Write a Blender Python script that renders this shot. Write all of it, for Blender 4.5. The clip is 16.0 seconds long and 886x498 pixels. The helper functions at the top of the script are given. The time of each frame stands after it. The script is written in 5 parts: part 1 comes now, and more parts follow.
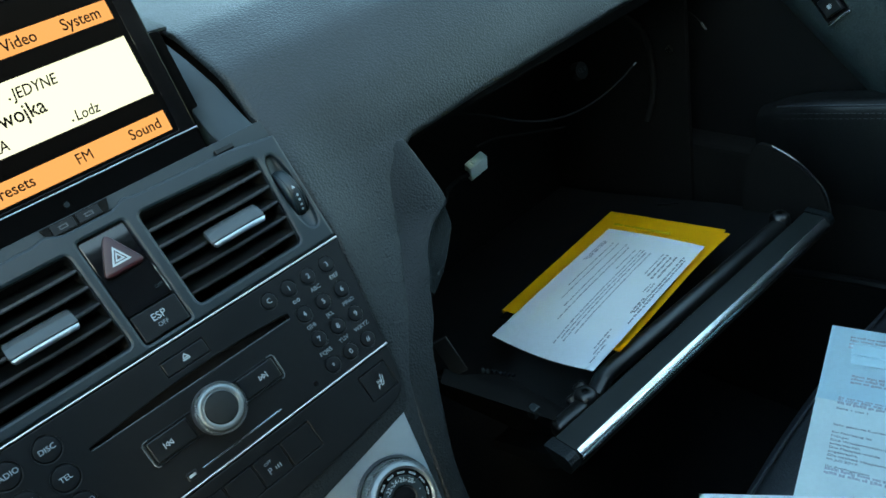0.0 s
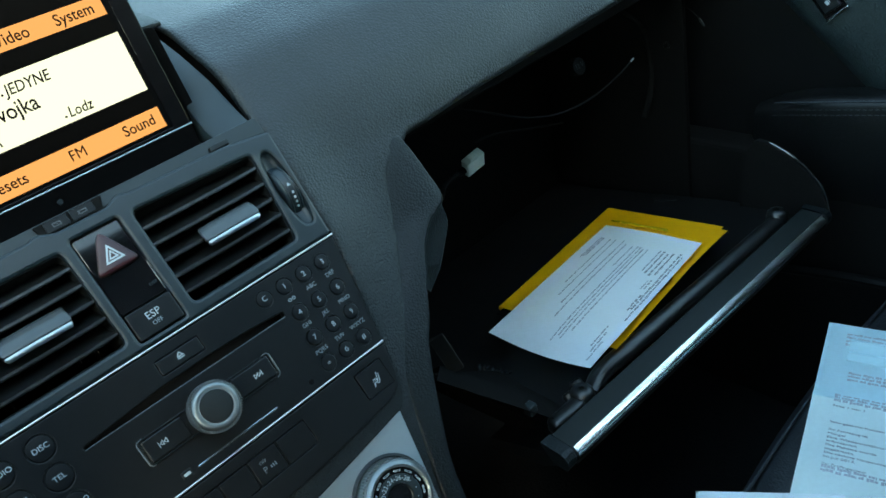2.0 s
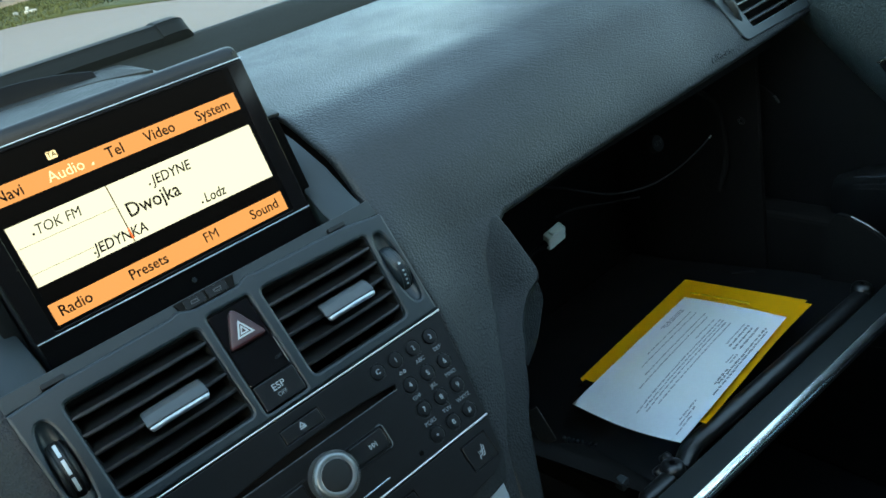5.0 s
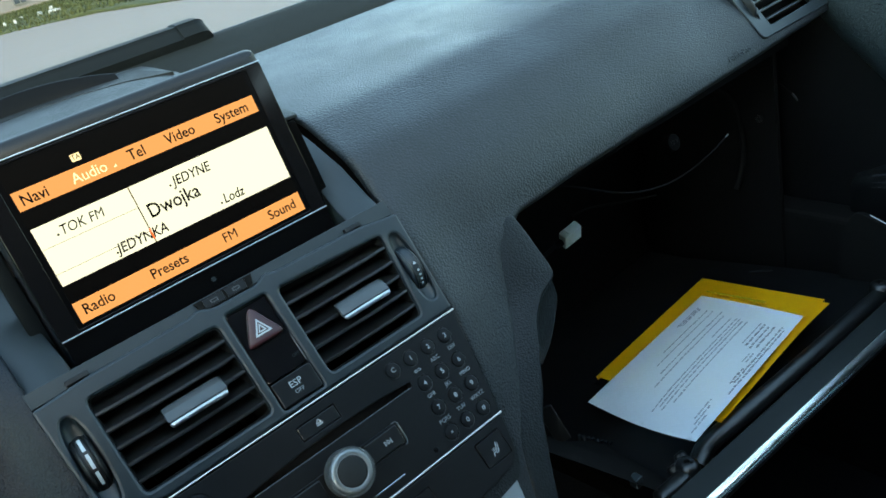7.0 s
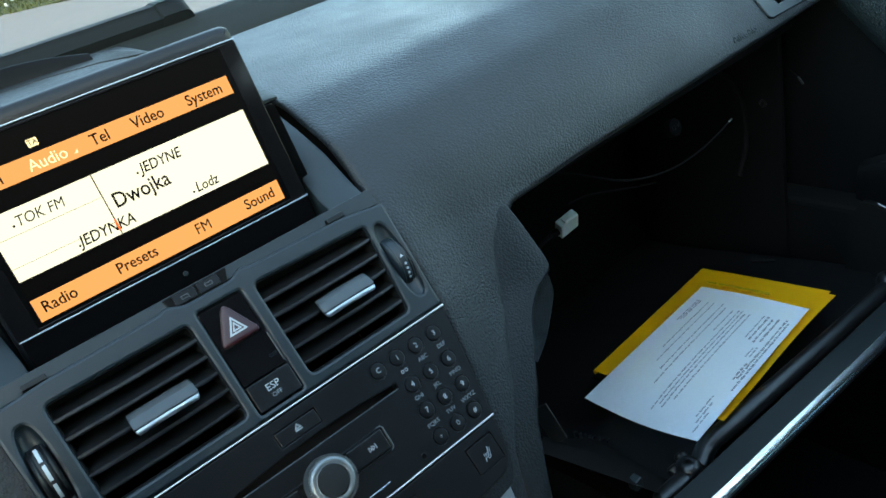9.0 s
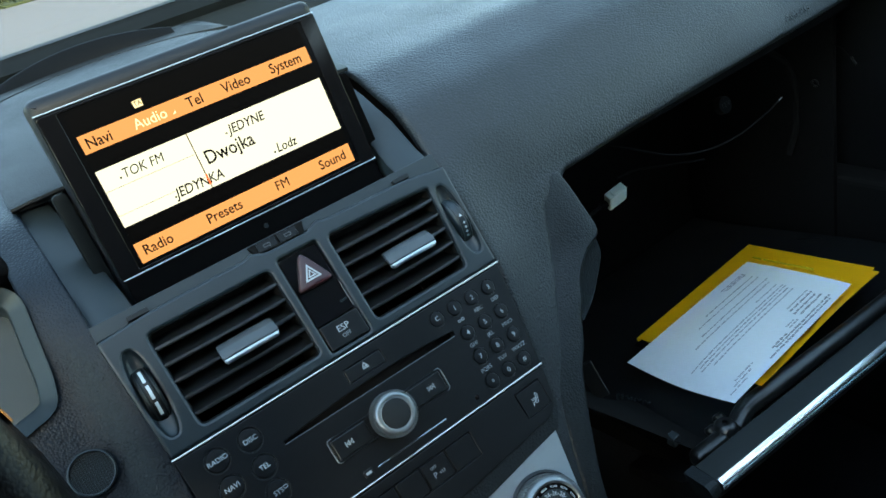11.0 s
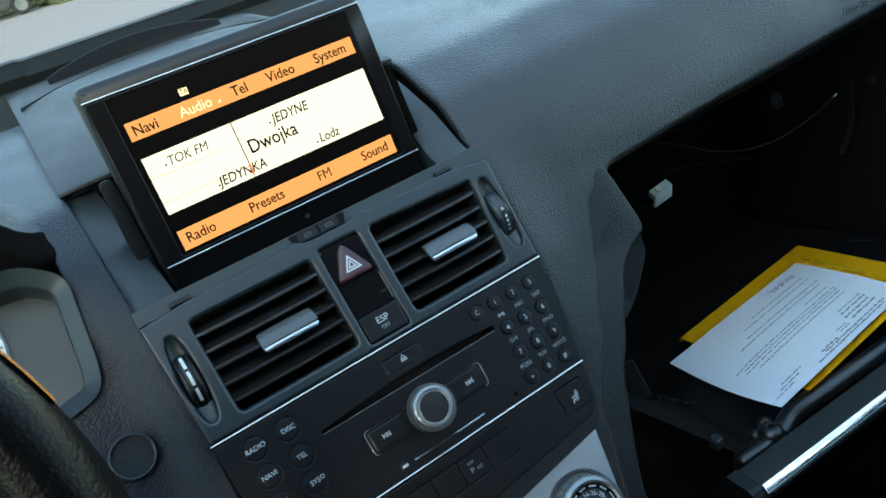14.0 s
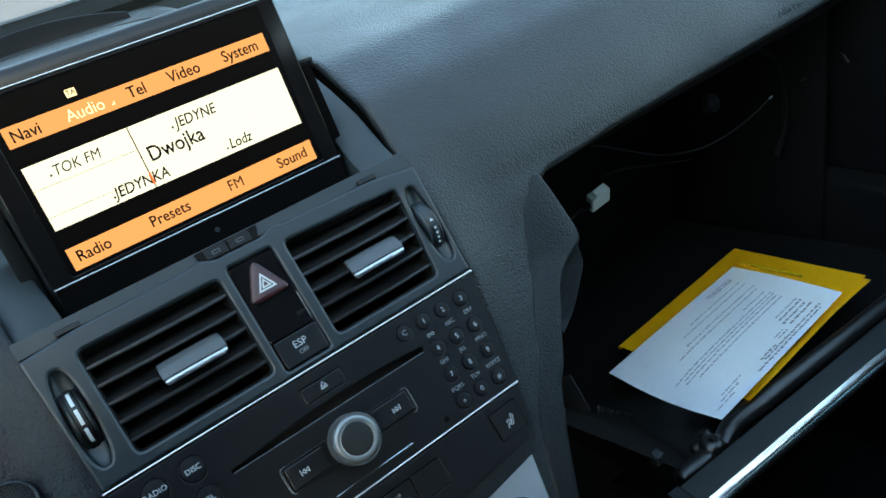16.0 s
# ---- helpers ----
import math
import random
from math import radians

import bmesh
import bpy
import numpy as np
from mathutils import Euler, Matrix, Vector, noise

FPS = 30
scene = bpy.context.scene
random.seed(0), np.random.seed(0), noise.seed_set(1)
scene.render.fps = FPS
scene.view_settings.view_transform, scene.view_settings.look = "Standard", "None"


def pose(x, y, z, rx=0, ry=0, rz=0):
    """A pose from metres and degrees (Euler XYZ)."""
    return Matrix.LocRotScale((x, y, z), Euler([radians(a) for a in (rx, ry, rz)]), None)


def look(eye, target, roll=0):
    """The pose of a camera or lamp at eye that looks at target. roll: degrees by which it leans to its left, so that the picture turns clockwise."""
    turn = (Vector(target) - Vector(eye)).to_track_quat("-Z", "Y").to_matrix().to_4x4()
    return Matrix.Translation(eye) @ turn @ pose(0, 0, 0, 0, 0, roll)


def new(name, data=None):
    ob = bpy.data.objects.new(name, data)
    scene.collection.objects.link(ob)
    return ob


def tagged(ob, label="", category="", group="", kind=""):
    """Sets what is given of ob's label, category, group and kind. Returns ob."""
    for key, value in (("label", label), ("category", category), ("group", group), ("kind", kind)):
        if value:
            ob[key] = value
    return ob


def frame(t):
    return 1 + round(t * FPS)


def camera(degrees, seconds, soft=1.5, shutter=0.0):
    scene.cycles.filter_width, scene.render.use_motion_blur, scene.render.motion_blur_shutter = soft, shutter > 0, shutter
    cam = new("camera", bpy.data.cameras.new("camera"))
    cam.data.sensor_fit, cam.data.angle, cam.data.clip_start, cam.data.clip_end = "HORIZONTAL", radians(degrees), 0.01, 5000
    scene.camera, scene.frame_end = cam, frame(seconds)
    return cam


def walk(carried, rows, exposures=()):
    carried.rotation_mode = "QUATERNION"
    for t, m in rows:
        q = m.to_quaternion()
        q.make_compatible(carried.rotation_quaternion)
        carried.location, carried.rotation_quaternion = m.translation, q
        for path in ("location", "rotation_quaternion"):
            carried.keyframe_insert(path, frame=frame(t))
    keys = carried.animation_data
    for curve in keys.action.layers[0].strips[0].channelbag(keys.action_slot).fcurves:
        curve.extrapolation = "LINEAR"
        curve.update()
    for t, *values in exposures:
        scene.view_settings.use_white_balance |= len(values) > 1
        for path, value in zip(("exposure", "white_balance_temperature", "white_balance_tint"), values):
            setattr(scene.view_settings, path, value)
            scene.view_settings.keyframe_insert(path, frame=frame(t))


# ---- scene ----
cam = camera(60.77, 16.0, soft=1.6)
ROWS = [
    (0.0, -0.0852, -0.3830, 1.1126, 57.949, 12.046, -44.413),
    (0.5, -0.0847, -0.3812, 1.1112, 57.874, 11.965, -44.458),
    (1.0, -0.0836, -0.3813, 1.1124, 57.714, 11.828, -44.482),
    (1.5, -0.0837, -0.3817, 1.1124, 57.668, 11.859, -44.546),
    (2.0, -0.0827, -0.3816, 1.1126, 57.543, 11.915, -44.556),
    (2.5, -0.0820, -0.3812, 1.1122, 57.516, 11.862, -44.835),
    (3.0, -0.0819, -0.3805, 1.1117, 57.554, 11.790, -45.051),
    (3.5, -0.0886, -0.3778, 1.1156, 58.889, 11.835, -44.777),
    (4.0, -0.0964, -0.3736, 1.1161, 60.456, 11.813, -44.464),
    (4.5, -0.1095, -0.3683, 1.1343, 61.258, 11.931, -43.921),
    (5.0, -0.1159, -0.3735, 1.1400, 63.120, 13.593, -41.043),
    (5.2, -0.1180, -0.3732, 1.1401, 63.062, 13.583, -40.608),
    (7.5, -0.1156, -0.3803, 1.1443, 63.385, 14.442, -39.438),
    (8.0, -0.1117, -0.3714, 1.1380, 63.670, 14.627, -39.232),
    (8.2, -0.0944, -0.3559, 1.1321, 63.381, 14.413, -39.667),
    (10.3, -0.1127, -0.3711, 1.1356, 60.673, 13.492, -39.956),
    (10.5, -0.1186, -0.3777, 1.1373, 60.916, 13.736, -38.425),
    (11.0, -0.1266, -0.3868, 1.1403, 61.542, 14.324, -36.122),
    (11.5, -0.1314, -0.3909, 1.1416, 61.847, 14.742, -33.831),
    (12.0, -0.1294, -0.3907, 1.1424, 61.904, 14.972, -33.303),
    (12.5, -0.1280, -0.3872, 1.1404, 61.940, 14.957, -33.057),
    (13.0, -0.1274, -0.3841, 1.1378, 62.105, 14.966, -32.838),
    (13.5, -0.1269, -0.3844, 1.1374, 62.175, 14.981, -32.667),
    (14.0, -0.1269, -0.3825, 1.1360, 62.115, 14.751, -32.925),
    (14.5, -0.1253, -0.3801, 1.1348, 62.021, 14.672, -32.946),
    (15.0, -0.1221, -0.3781, 1.1349, 61.923, 14.498, -33.128),
    (15.5, -0.1102, -0.3717, 1.1350, 61.616, 14.449, -34.330),
    (16.0, -0.0992, -0.3561, 1.1261, 60.863, 13.166, -37.173),
]
walk(cam, [(t, pose(x, y, z, rx, ry, rz)) for t, x, y, z, rx, ry, rz in ROWS], exposures=[(0.0, 4.23, 7600, -12), (3.5, 4.23, 7600, -11), (4.5, 4.23, 7680, -9), (5.0, 4.11, 7760, -8), (10.5, 4.26, 7580, -4), (16.0, 4.27, 7660, -2)])

# ---- world and light ----
world = bpy.data.worlds.new("sky")
scene.world = world
world.use_nodes = True
wn, wl = world.node_tree.nodes, world.node_tree.links
sky = wn.new("ShaderNodeTexSky")
sky.sky_type, sky.sun_disc = "NISHITA", False
sky.sun_elevation, sky.sun_rotation = radians(30), radians(210)
sky.dust_density, sky.ozone_density = 0.8, 1.2
wn["Background"].inputs["Strength"].default_value = 0.15
wl.new(sky.outputs["Color"], wn["Background"].inputs["Color"])
sun = new("sun", bpy.data.lights.new("sun", "SUN"))
sun.data.energy, sun.data.angle, sun.data.color = 0.5, radians(15), (1.0, 0.97, 0.94)
sun.matrix_world = look((0, 0, 8), (6.93, 12.00, 0))


# ---- materials ----
def material(name, base, rough=0.5, metal=0.0, grain=None, mottle=0.12, spots=None, coat=0.0, spec=0.5, wear=0.12):
    """A surface: base colour, mottled at two scales; grain = (kind, size in metres, depth in metres)."""
    m = bpy.data.materials.new(name)
    m.use_nodes = True
    n, l = m.node_tree.nodes, m.node_tree.links
    b = n["Principled BSDF"]
    b.inputs["Roughness"].default_value, b.inputs["Metallic"].default_value = rough, metal
    b.inputs["Coat Weight"].default_value, b.inputs["Specular IOR Level"].default_value = coat, spec
    b.inputs["Coat Roughness"].default_value = 0.05
    tc = n.new("ShaderNodeTexCoord")
    big, small = n.new("ShaderNodeTexNoise"), n.new("ShaderNodeTexNoise")
    big.inputs["Scale"].default_value, small.inputs["Scale"].default_value = 14, 260
    big.inputs["Detail"].default_value, small.inputs["Detail"].default_value = 4, 3
    mixed = n.new("ShaderNodeMath")
    mixed.operation = "MULTIPLY_ADD"
    mixed.inputs[1].default_value = 0.5
    l.new(tc.outputs["Object"], big.inputs["Vector"])
    l.new(tc.outputs["Object"], small.inputs["Vector"])
    half = n.new("ShaderNodeMath")
    half.operation = "MULTIPLY"
    half.inputs[1].default_value = 0.5
    l.new(big.outputs["Fac"], half.inputs[0])
    l.new(small.outputs["Fac"], mixed.inputs[0])
    l.new(half.outputs[0], mixed.inputs[2])
    ramp = n.new("ShaderNodeMapRange")
    ramp.inputs["From Min"].default_value, ramp.inputs["From Max"].default_value = 0.3, 0.7
    ramp.inputs["To Min"].default_value, ramp.inputs["To Max"].default_value = 1 - mottle, 1 + mottle
    l.new(mixed.outputs[0], ramp.inputs["Value"])
    colour = n.new("ShaderNodeVectorMath")
    colour.operation = "SCALE"
    colour.inputs[0].default_value = base
    l.new(ramp.outputs["Result"], colour.inputs["Scale"])
    l.new(colour.outputs["Vector"], b.inputs["Base Color"])
    rr = n.new("ShaderNodeMapRange")
    rr.inputs["From Min"].default_value, rr.inputs["From Max"].default_value = 0.3, 0.7
    rr.inputs["To Min"].default_value, rr.inputs["To Max"].default_value = max(rough * (1 - wear), 0.01), min(rough * (1 + wear), 1)
    l.new(big.outputs["Fac"], rr.inputs["Value"])
    l.new(rr.outputs["Result"], b.inputs["Roughness"])
    if grain:
        kind, size, depth = grain
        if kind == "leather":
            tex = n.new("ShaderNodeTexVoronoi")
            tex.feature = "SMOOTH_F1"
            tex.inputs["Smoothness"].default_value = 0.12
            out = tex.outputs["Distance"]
            # Leather creases are painted darker for the shade a bump cannot cast.
            crease_shade = n.new("ShaderNodeMapRange")
            crease_shade.inputs["From Min"].default_value, crease_shade.inputs["From Max"].default_value = 0.25, 0.65
            crease_shade.inputs["To Min"].default_value, crease_shade.inputs["To Max"].default_value = 1.12, 0.70
            toned = n.new("ShaderNodeVectorMath")
            toned.operation = "SCALE"
            l.new(out, crease_shade.inputs["Value"])
            l.new(colour.outputs["Vector"], toned.inputs[0])
            l.new(crease_shade.outputs["Result"], toned.inputs["Scale"])
            l.new(toned.outputs["Vector"], b.inputs["Base Color"])
        else:
            tex = n.new("ShaderNodeTexNoise")
            tex.inputs["Detail"].default_value = 3
            out = tex.outputs["Fac"]
        tex.inputs["Scale"].default_value = 1 / size
        warp = n.new("ShaderNodeTexNoise")
        warp.inputs["Scale"].default_value = 0.35 / size
        add = n.new("ShaderNodeVectorMath")
        add.operation = "MULTIPLY_ADD"
        add.inputs[1].default_value = (size * 0.12,) * 3
        l.new(tc.outputs["Object"], warp.inputs["Vector"])
        l.new(warp.outputs["Color"], add.inputs[0])
        l.new(tc.outputs["Object"], add.inputs[2])
        l.new(add.outputs["Vector"], tex.inputs["Vector"])
        bump = n.new("ShaderNodeBump")
        bump.invert = kind == "leather"
        bump.inputs["Strength"].default_value, bump.inputs["Distance"].default_value = 1.0, depth
        l.new(out, bump.inputs["Height"])
        l.new(bump.outputs["Normal"], b.inputs["Normal"])
    return m


def glowing(name, colour, strength):
    m = bpy.data.materials.new(name)
    m.use_nodes = True
    b = m.node_tree.nodes["Principled BSDF"]
    b.inputs["Base Color"].default_value = (0.0015, 0.0015, 0.0015, 1)
    b.inputs["Roughness"].default_value = 0.3
    b.inputs["Specular IOR Level"].default_value = 0.02
    b.inputs["Emission Color"].default_value = (*colour, 1)
    b.inputs["Emission Strength"].default_value = strength
    return m


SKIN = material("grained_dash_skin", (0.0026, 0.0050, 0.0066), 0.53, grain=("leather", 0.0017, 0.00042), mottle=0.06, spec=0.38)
# Dash skin copy for the driver's side, bluer to offset warm reflected light.
PADSKIN = material("driver_side_dash_skin", (0.0021, 0.0047, 0.0080), 0.42, grain=("leather", 0.0015, 0.00032), mottle=0.08, spec=0.18)
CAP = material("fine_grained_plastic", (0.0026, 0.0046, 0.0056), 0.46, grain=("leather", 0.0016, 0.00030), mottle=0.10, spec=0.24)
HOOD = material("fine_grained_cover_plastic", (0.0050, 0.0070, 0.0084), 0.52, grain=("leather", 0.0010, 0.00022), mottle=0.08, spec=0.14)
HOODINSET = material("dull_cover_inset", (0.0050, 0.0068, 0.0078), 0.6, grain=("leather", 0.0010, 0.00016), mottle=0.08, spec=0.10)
CASE = material("smooth_dark_case", (0.0030, 0.0042, 0.0056), 0.50, grain=("noise", 0.0008, 0.00003), mottle=0.06, spec=0.20)
SATIN = material("satin_grey_plastic", (0.0090, 0.0138, 0.0160), 0.42, grain=("noise", 0.0006, 0.00002), mottle=0.06, spec=0.30)
BEZEL = material("dark_bezel_plastic", (0.0056, 0.0104, 0.0132), 0.40, grain=("noise", 0.0005, 0.00002), mottle=0.08, spec=0.36)
FACE = material("radio_face_plastic", (0.0029, 0.0034, 0.0040), 0.42, grain=("noise", 0.0005, 0.00002), mottle=0.08, spec=0.16)
KEY = material("rubbery_key_plastic", (0.0032, 0.0038, 0.0044), 0.38, mottle=0.08, spec=0.22)
TRIM = material("matt_black_trim", (0.0026, 0.0037, 0.0042), 0.6, mottle=0.1, spec=0.05)
SLAT = material("vent_slat_plastic", (0.0050, 0.0054, 0.0056), 0.30, mottle=0.1, spec=0.60)
FLAP = material("dull_black_flap_plastic", (0.0018, 0.0021, 0.0023), 0.40, mottle=0.1, spec=0.04)
MATT = material("matt_black_grille_plastic", (0.007, 0.009, 0.0095), 0.95, grain=("noise", 0.002, 0.0003), mottle=0.15, spec=0.02)
# Matt black for trim, and for shade painted on parts of other colour.
TRIMSHADE = material("black_trim_and_shade", (0.0016, 0.0016, 0.0017), 0.95, grain=("noise", 0.0012, 0.0003), mottle=0.3, spec=0.02)
DEEP = material("black_cavity_plastic", (0.0060, 0.0058, 0.0056), 0.9, mottle=0.25, spec=0.04)
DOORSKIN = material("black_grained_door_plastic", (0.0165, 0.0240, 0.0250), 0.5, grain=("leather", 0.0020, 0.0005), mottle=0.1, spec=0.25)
BIN = material("black_bin_plastic", (0.0036, 0.0037, 0.0039), 0.5, grain=("noise", 0.0012, 0.0001), mottle=0.2, spec=0.13)
RAIL = material("glossy_moulded_plastic", (0.0055, 0.006, 0.0062), 0.30, mottle=0.2, spec=0.45)
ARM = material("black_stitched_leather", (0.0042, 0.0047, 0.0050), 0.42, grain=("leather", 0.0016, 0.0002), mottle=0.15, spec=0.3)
GLOSS = material("gloss_black", (0.004, 0.004, 0.0045), 0.05, mottle=0.05, spec=0.40)
SCREENGLASS = material("coated_screen_glass", (0.002, 0.002, 0.0022), 0.14, mottle=0.05, spec=0.03)
FRAMEGLOSS = material("gloss_black_frame", (0.003, 0.003, 0.0034), 0.10, mottle=0.05, spec=0.12)
CHROME = material("brushed_chrome", (0.50, 0.53, 0.54), 0.24, 1.0, mottle=0.03)
SILVER = material("satin_silver_trim", (0.36, 0.40, 0.42), 0.36, 0.85, grain=("noise", 0.0004, 0.00001), mottle=0.03)
STRIP = material("polished_trim_strip", (0.60, 0.555, 0.52), 0.30, 1.0, grain=("noise", 0.0004, 0.00001), mottle=0.05)
KNOB = material("silver_knob_paint", (0.15, 0.162, 0.165), 0.38, 0.75, mottle=0.05)
LEDGE = material("dull_metal_ledge", (0.0084, 0.0104, 0.0104), 0.36, 0.0, grain=("noise", 0.0006, 0.00002), mottle=0.08, spec=0.25)
SILVERDARK = material("dull_grey_bracket", (0.008, 0.0088, 0.0092), 0.45, mottle=0.1, spec=0.3)
PIANO = material("polished_black_edge", (0.07, 0.075, 0.075), 0.18, 0.9, mottle=0.05)
TAB = material("silver_vent_tab", (0.036, 0.041, 0.043), 0.38, 0.3, mottle=0.05)
EDGE = material("satin_chrome_edge", (0.78, 0.82, 0.82), 0.22, 1.0, grain=("noise", 0.0006, 0.00002), mottle=0.08)
MARK = material("pale_key_marking", (0.31, 0.335, 0.34), 0.5, mottle=0.03)
STITCH = material("grey_thread", (0.035, 0.038, 0.042), 0.7, mottle=0.1)
DIMMARK = material("dim_marking", (0.17, 0.19, 0.2), 0.5, mottle=0.03)
RED = material("dark_red_lens", (0.026, 0.0065, 0.0080), 0.30, mottle=0.1, spec=0.3)
PAPER = material("white_paper", (0.82, 0.88, 0.92), 0.85, mottle=0.03)
BLUEPAPER = material("pale_blue_paper", (0.56, 0.76, 0.83), 0.85, mottle=0.05)
YELLOW = material("yellow_card", (0.92, 0.475, 0.010), 0.42, grain=("noise", 0.0015, 0.00004), mottle=0.05)
LETTERPAPER = material("pale_letter_paper", (0.70, 0.82, 0.83), 0.85, mottle=0.05)
PUSHCAP = material("dark_grey_push_cap", (0.0075, 0.0085, 0.009), 0.55, mottle=0.08, spec=0.2)
PRINTBLUE = material("blue_print_on_paper", (0.33, 0.47, 0.52), 0.85, mottle=0.12)
INK = material("grey_ink", (0.18, 0.20, 0.23), 0.7, mottle=0.05)
FADEDINK = material("faded_ink", (0.30, 0.33, 0.38), 0.7, mottle=0.05)
DARKYELLOW = material("ochre_print", (0.48, 0.32, 0.01), 0.5, mottle=0.05)
CONNECTOR = material("pale_nylon", (0.55, 0.62, 0.58), 0.45, mottle=0.06)
CABLE = material("black_cable_sheath", (0.004, 0.004, 0.0045), 0.7, mottle=0.1, spec=0.06)
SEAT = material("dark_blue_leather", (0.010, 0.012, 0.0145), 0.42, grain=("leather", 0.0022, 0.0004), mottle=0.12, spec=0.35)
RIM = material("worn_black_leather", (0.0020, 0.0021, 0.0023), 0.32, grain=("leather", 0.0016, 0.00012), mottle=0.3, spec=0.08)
ORANGE = material("orange_rim_strip", (0.42, 0.13, 0.02), 0.25, mottle=0.25, coat=0.5)
GAUGE = material("grey_gauge_face", (0.0095, 0.0150, 0.0150), 0.6, mottle=0.06)
DIAL = material("pale_dial_ring", (0.24, 0.27, 0.28), 0.5, mottle=0.04)
HEADLINER = material("dark_headliner", (0.022, 0.024, 0.026), 0.9, grain=("noise", 0.003, 0.0003), mottle=0.08)
CARPET = material("black_carpet", (0.006, 0.006, 0.0065), 0.95, grain=("noise", 0.004, 0.001), mottle=0.3, spec=0.1)
ROAD = material("pale_road", (0.053, 0.0420, 0.0360), 0.85, grain=("noise", 0.03, 0.004), mottle=0.12)
GRASS = material("verge_grass", (0.0215, 0.0250, 0.0095), 0.9, grain=("noise", 0.2, 0.02), mottle=0.45, spec=0.1)
PLASTER = material("pale_plaster", (0.049, 0.0455, 0.0450), 0.9, mottle=0.1)
WINDOW = material("dark_blue_window", (0.008, 0.013, 0.020), 0.2, mottle=0.1, spec=0.15)
CARPAINT = material("grey_car_paint", (0.012, 0.0128, 0.014), 0.35, mottle=0.08, spec=0.3)
TYRE = material("tyre_rubber", (0.006, 0.006, 0.006), 0.8, mottle=0.1, spec=0.1)
LITTER = material("white_litter", (0.13, 0.13, 0.13), 0.8, mottle=0.1)
AMBER = glowing("amber_screen_bar", (0.94, 0.40, 0.145), 0.064)
CREAM = glowing("cream_screen_field", (0.95, 0.93, 0.80), 0.074)
SCREENDARK = glowing("dark_screen_field", (0.02, 0.012, 0.01), 0.004)
SCREENTEXT = material("dark_screen_text", (0.003, 0.0022, 0.002), 0.6, mottle=0.0, spec=0.02)
SCREENLINE = material("brown_screen_line", (0.05, 0.03, 0.015), 0.6, mottle=0.0, spec=0.02)
LITTEXT = glowing("lit_screen_text", (1.0, 0.80, 0.48), 0.10)
TUNER = glowing("red_tuner_needle", (0.8, 0.15, 0.05), 0.09)


def glass_material(name, tint, gloss):
    m = bpy.data.materials.new(name)
    m.use_nodes = True
    n, l = m.node_tree.nodes, m.node_tree.links
    clear, shine, mix = n.new("ShaderNodeBsdfTransparent"), n.new("ShaderNodeBsdfGlossy"), n.new("ShaderNodeMixShader")
    clear.inputs["Color"].default_value = (*tint, 1)
    shine.inputs["Roughness"].default_value = 0.02
    mix.inputs["Fac"].default_value = gloss
    l.new(clear.outputs[0], mix.inputs[1])
    l.new(shine.outputs[0], mix.inputs[2])
    l.new(mix.outputs[0], n["Material Output"].inputs["Surface"])
    return m


GLASS = glass_material("window_glass", (0.70, 0.735, 0.725), 0.04)
SIDEGLASS = glass_material("tinted_side_glass", (0.56, 0.60, 0.60), 0.04)

# ---- building helpers ----
PLACE = {}
TEXTS = []
from mathutils.geometry import delaunay_2d_cdt, tessellate_polygon


def thing(name, at, label, category, group="", kind=""):
    ob = new(name)
    ob.empty_display_size = 0.02
    ob.location = at
    PLACE[ob.name] = Vector(at)
    return tagged(ob, label, category, group, kind)


def part(name, bm, mat, parent=None, label="", smooth=False, sharp=40):
    """Links a bmesh built in world coordinates as one mesh object, under its parent if there is one."""
    bmesh.ops.recalc_face_normals(bm, faces=bm.faces)
    lo = [min(v.co[i] for v in bm.verts) for i in range(3)]
    hi = [max(v.co[i] for v in bm.verts) for i in range(3)]
    mid = Vector([(a + b) / 2 for a, b in zip(lo, hi)])
    bmesh.ops.translate(bm, verts=bm.verts, vec=-mid)
    if smooth:
        for f in bm.faces:
            f.smooth = True
        for e in bm.edges:
            if len(e.link_faces) == 2 and e.calc_face_angle(0) > radians(sharp):
                e.smooth = False
    me = bpy.data.meshes.new(name)
    bm.to_mesh(me)
    bm.free()
    me.materials.append(mat)
    ob = new(name, me)
    PLACE[ob.name] = mid
    ob.location = mid
    if parent:
        ob.parent = parent
        ob.location = mid - PLACE[parent.name]
    return tagged(ob, label) if label else ob


def offset(loop, d):
    """A closed counter-clockwise loop moved inwards by d."""
    out, n = [], len(loop)
    for i in range(n):
        a, b, c = (Vector(loop[(i + k) % n][:2]) for k in (-1, 0, 1))
        e, f = (b - a).normalized(), (c - b).normalized()
        p, q = Vector((-e.y, e.x)), Vector((-f.y, f.x))
        s = p + q
        s = s / max(s.length_squared, 0.5) * 2
        out.append((b.x + s.x * d, b.y + s.y * d))
    return out


def rounded(points, r, n=4):
    """A polygon with its corners rounded, counter-clockwise."""
    pts = [Vector(p) for p in points]
    if sum(a.x * b.y - b.x * a.y for a, b in zip(pts, pts[1:] + pts[:1])) < 0:
        pts.reverse()
    out, m = [], len(pts)
    for i, p in enumerate(pts):
        a, c = pts[i - 1], pts[(i + 1) % m]
        ra, rc = min(r, (a - p).length * 0.48), min(r, (c - p).length * 0.48)
        s, e = p + (a - p).normalized() * ra, p + (c - p).normalized() * rc
        for k in range(n + 1):
            t = k / n
            q = s * (1 - t) ** 2 + p * 2 * t * (1 - t) + e * t * t
            out.append((q.x, q.y))
    return out


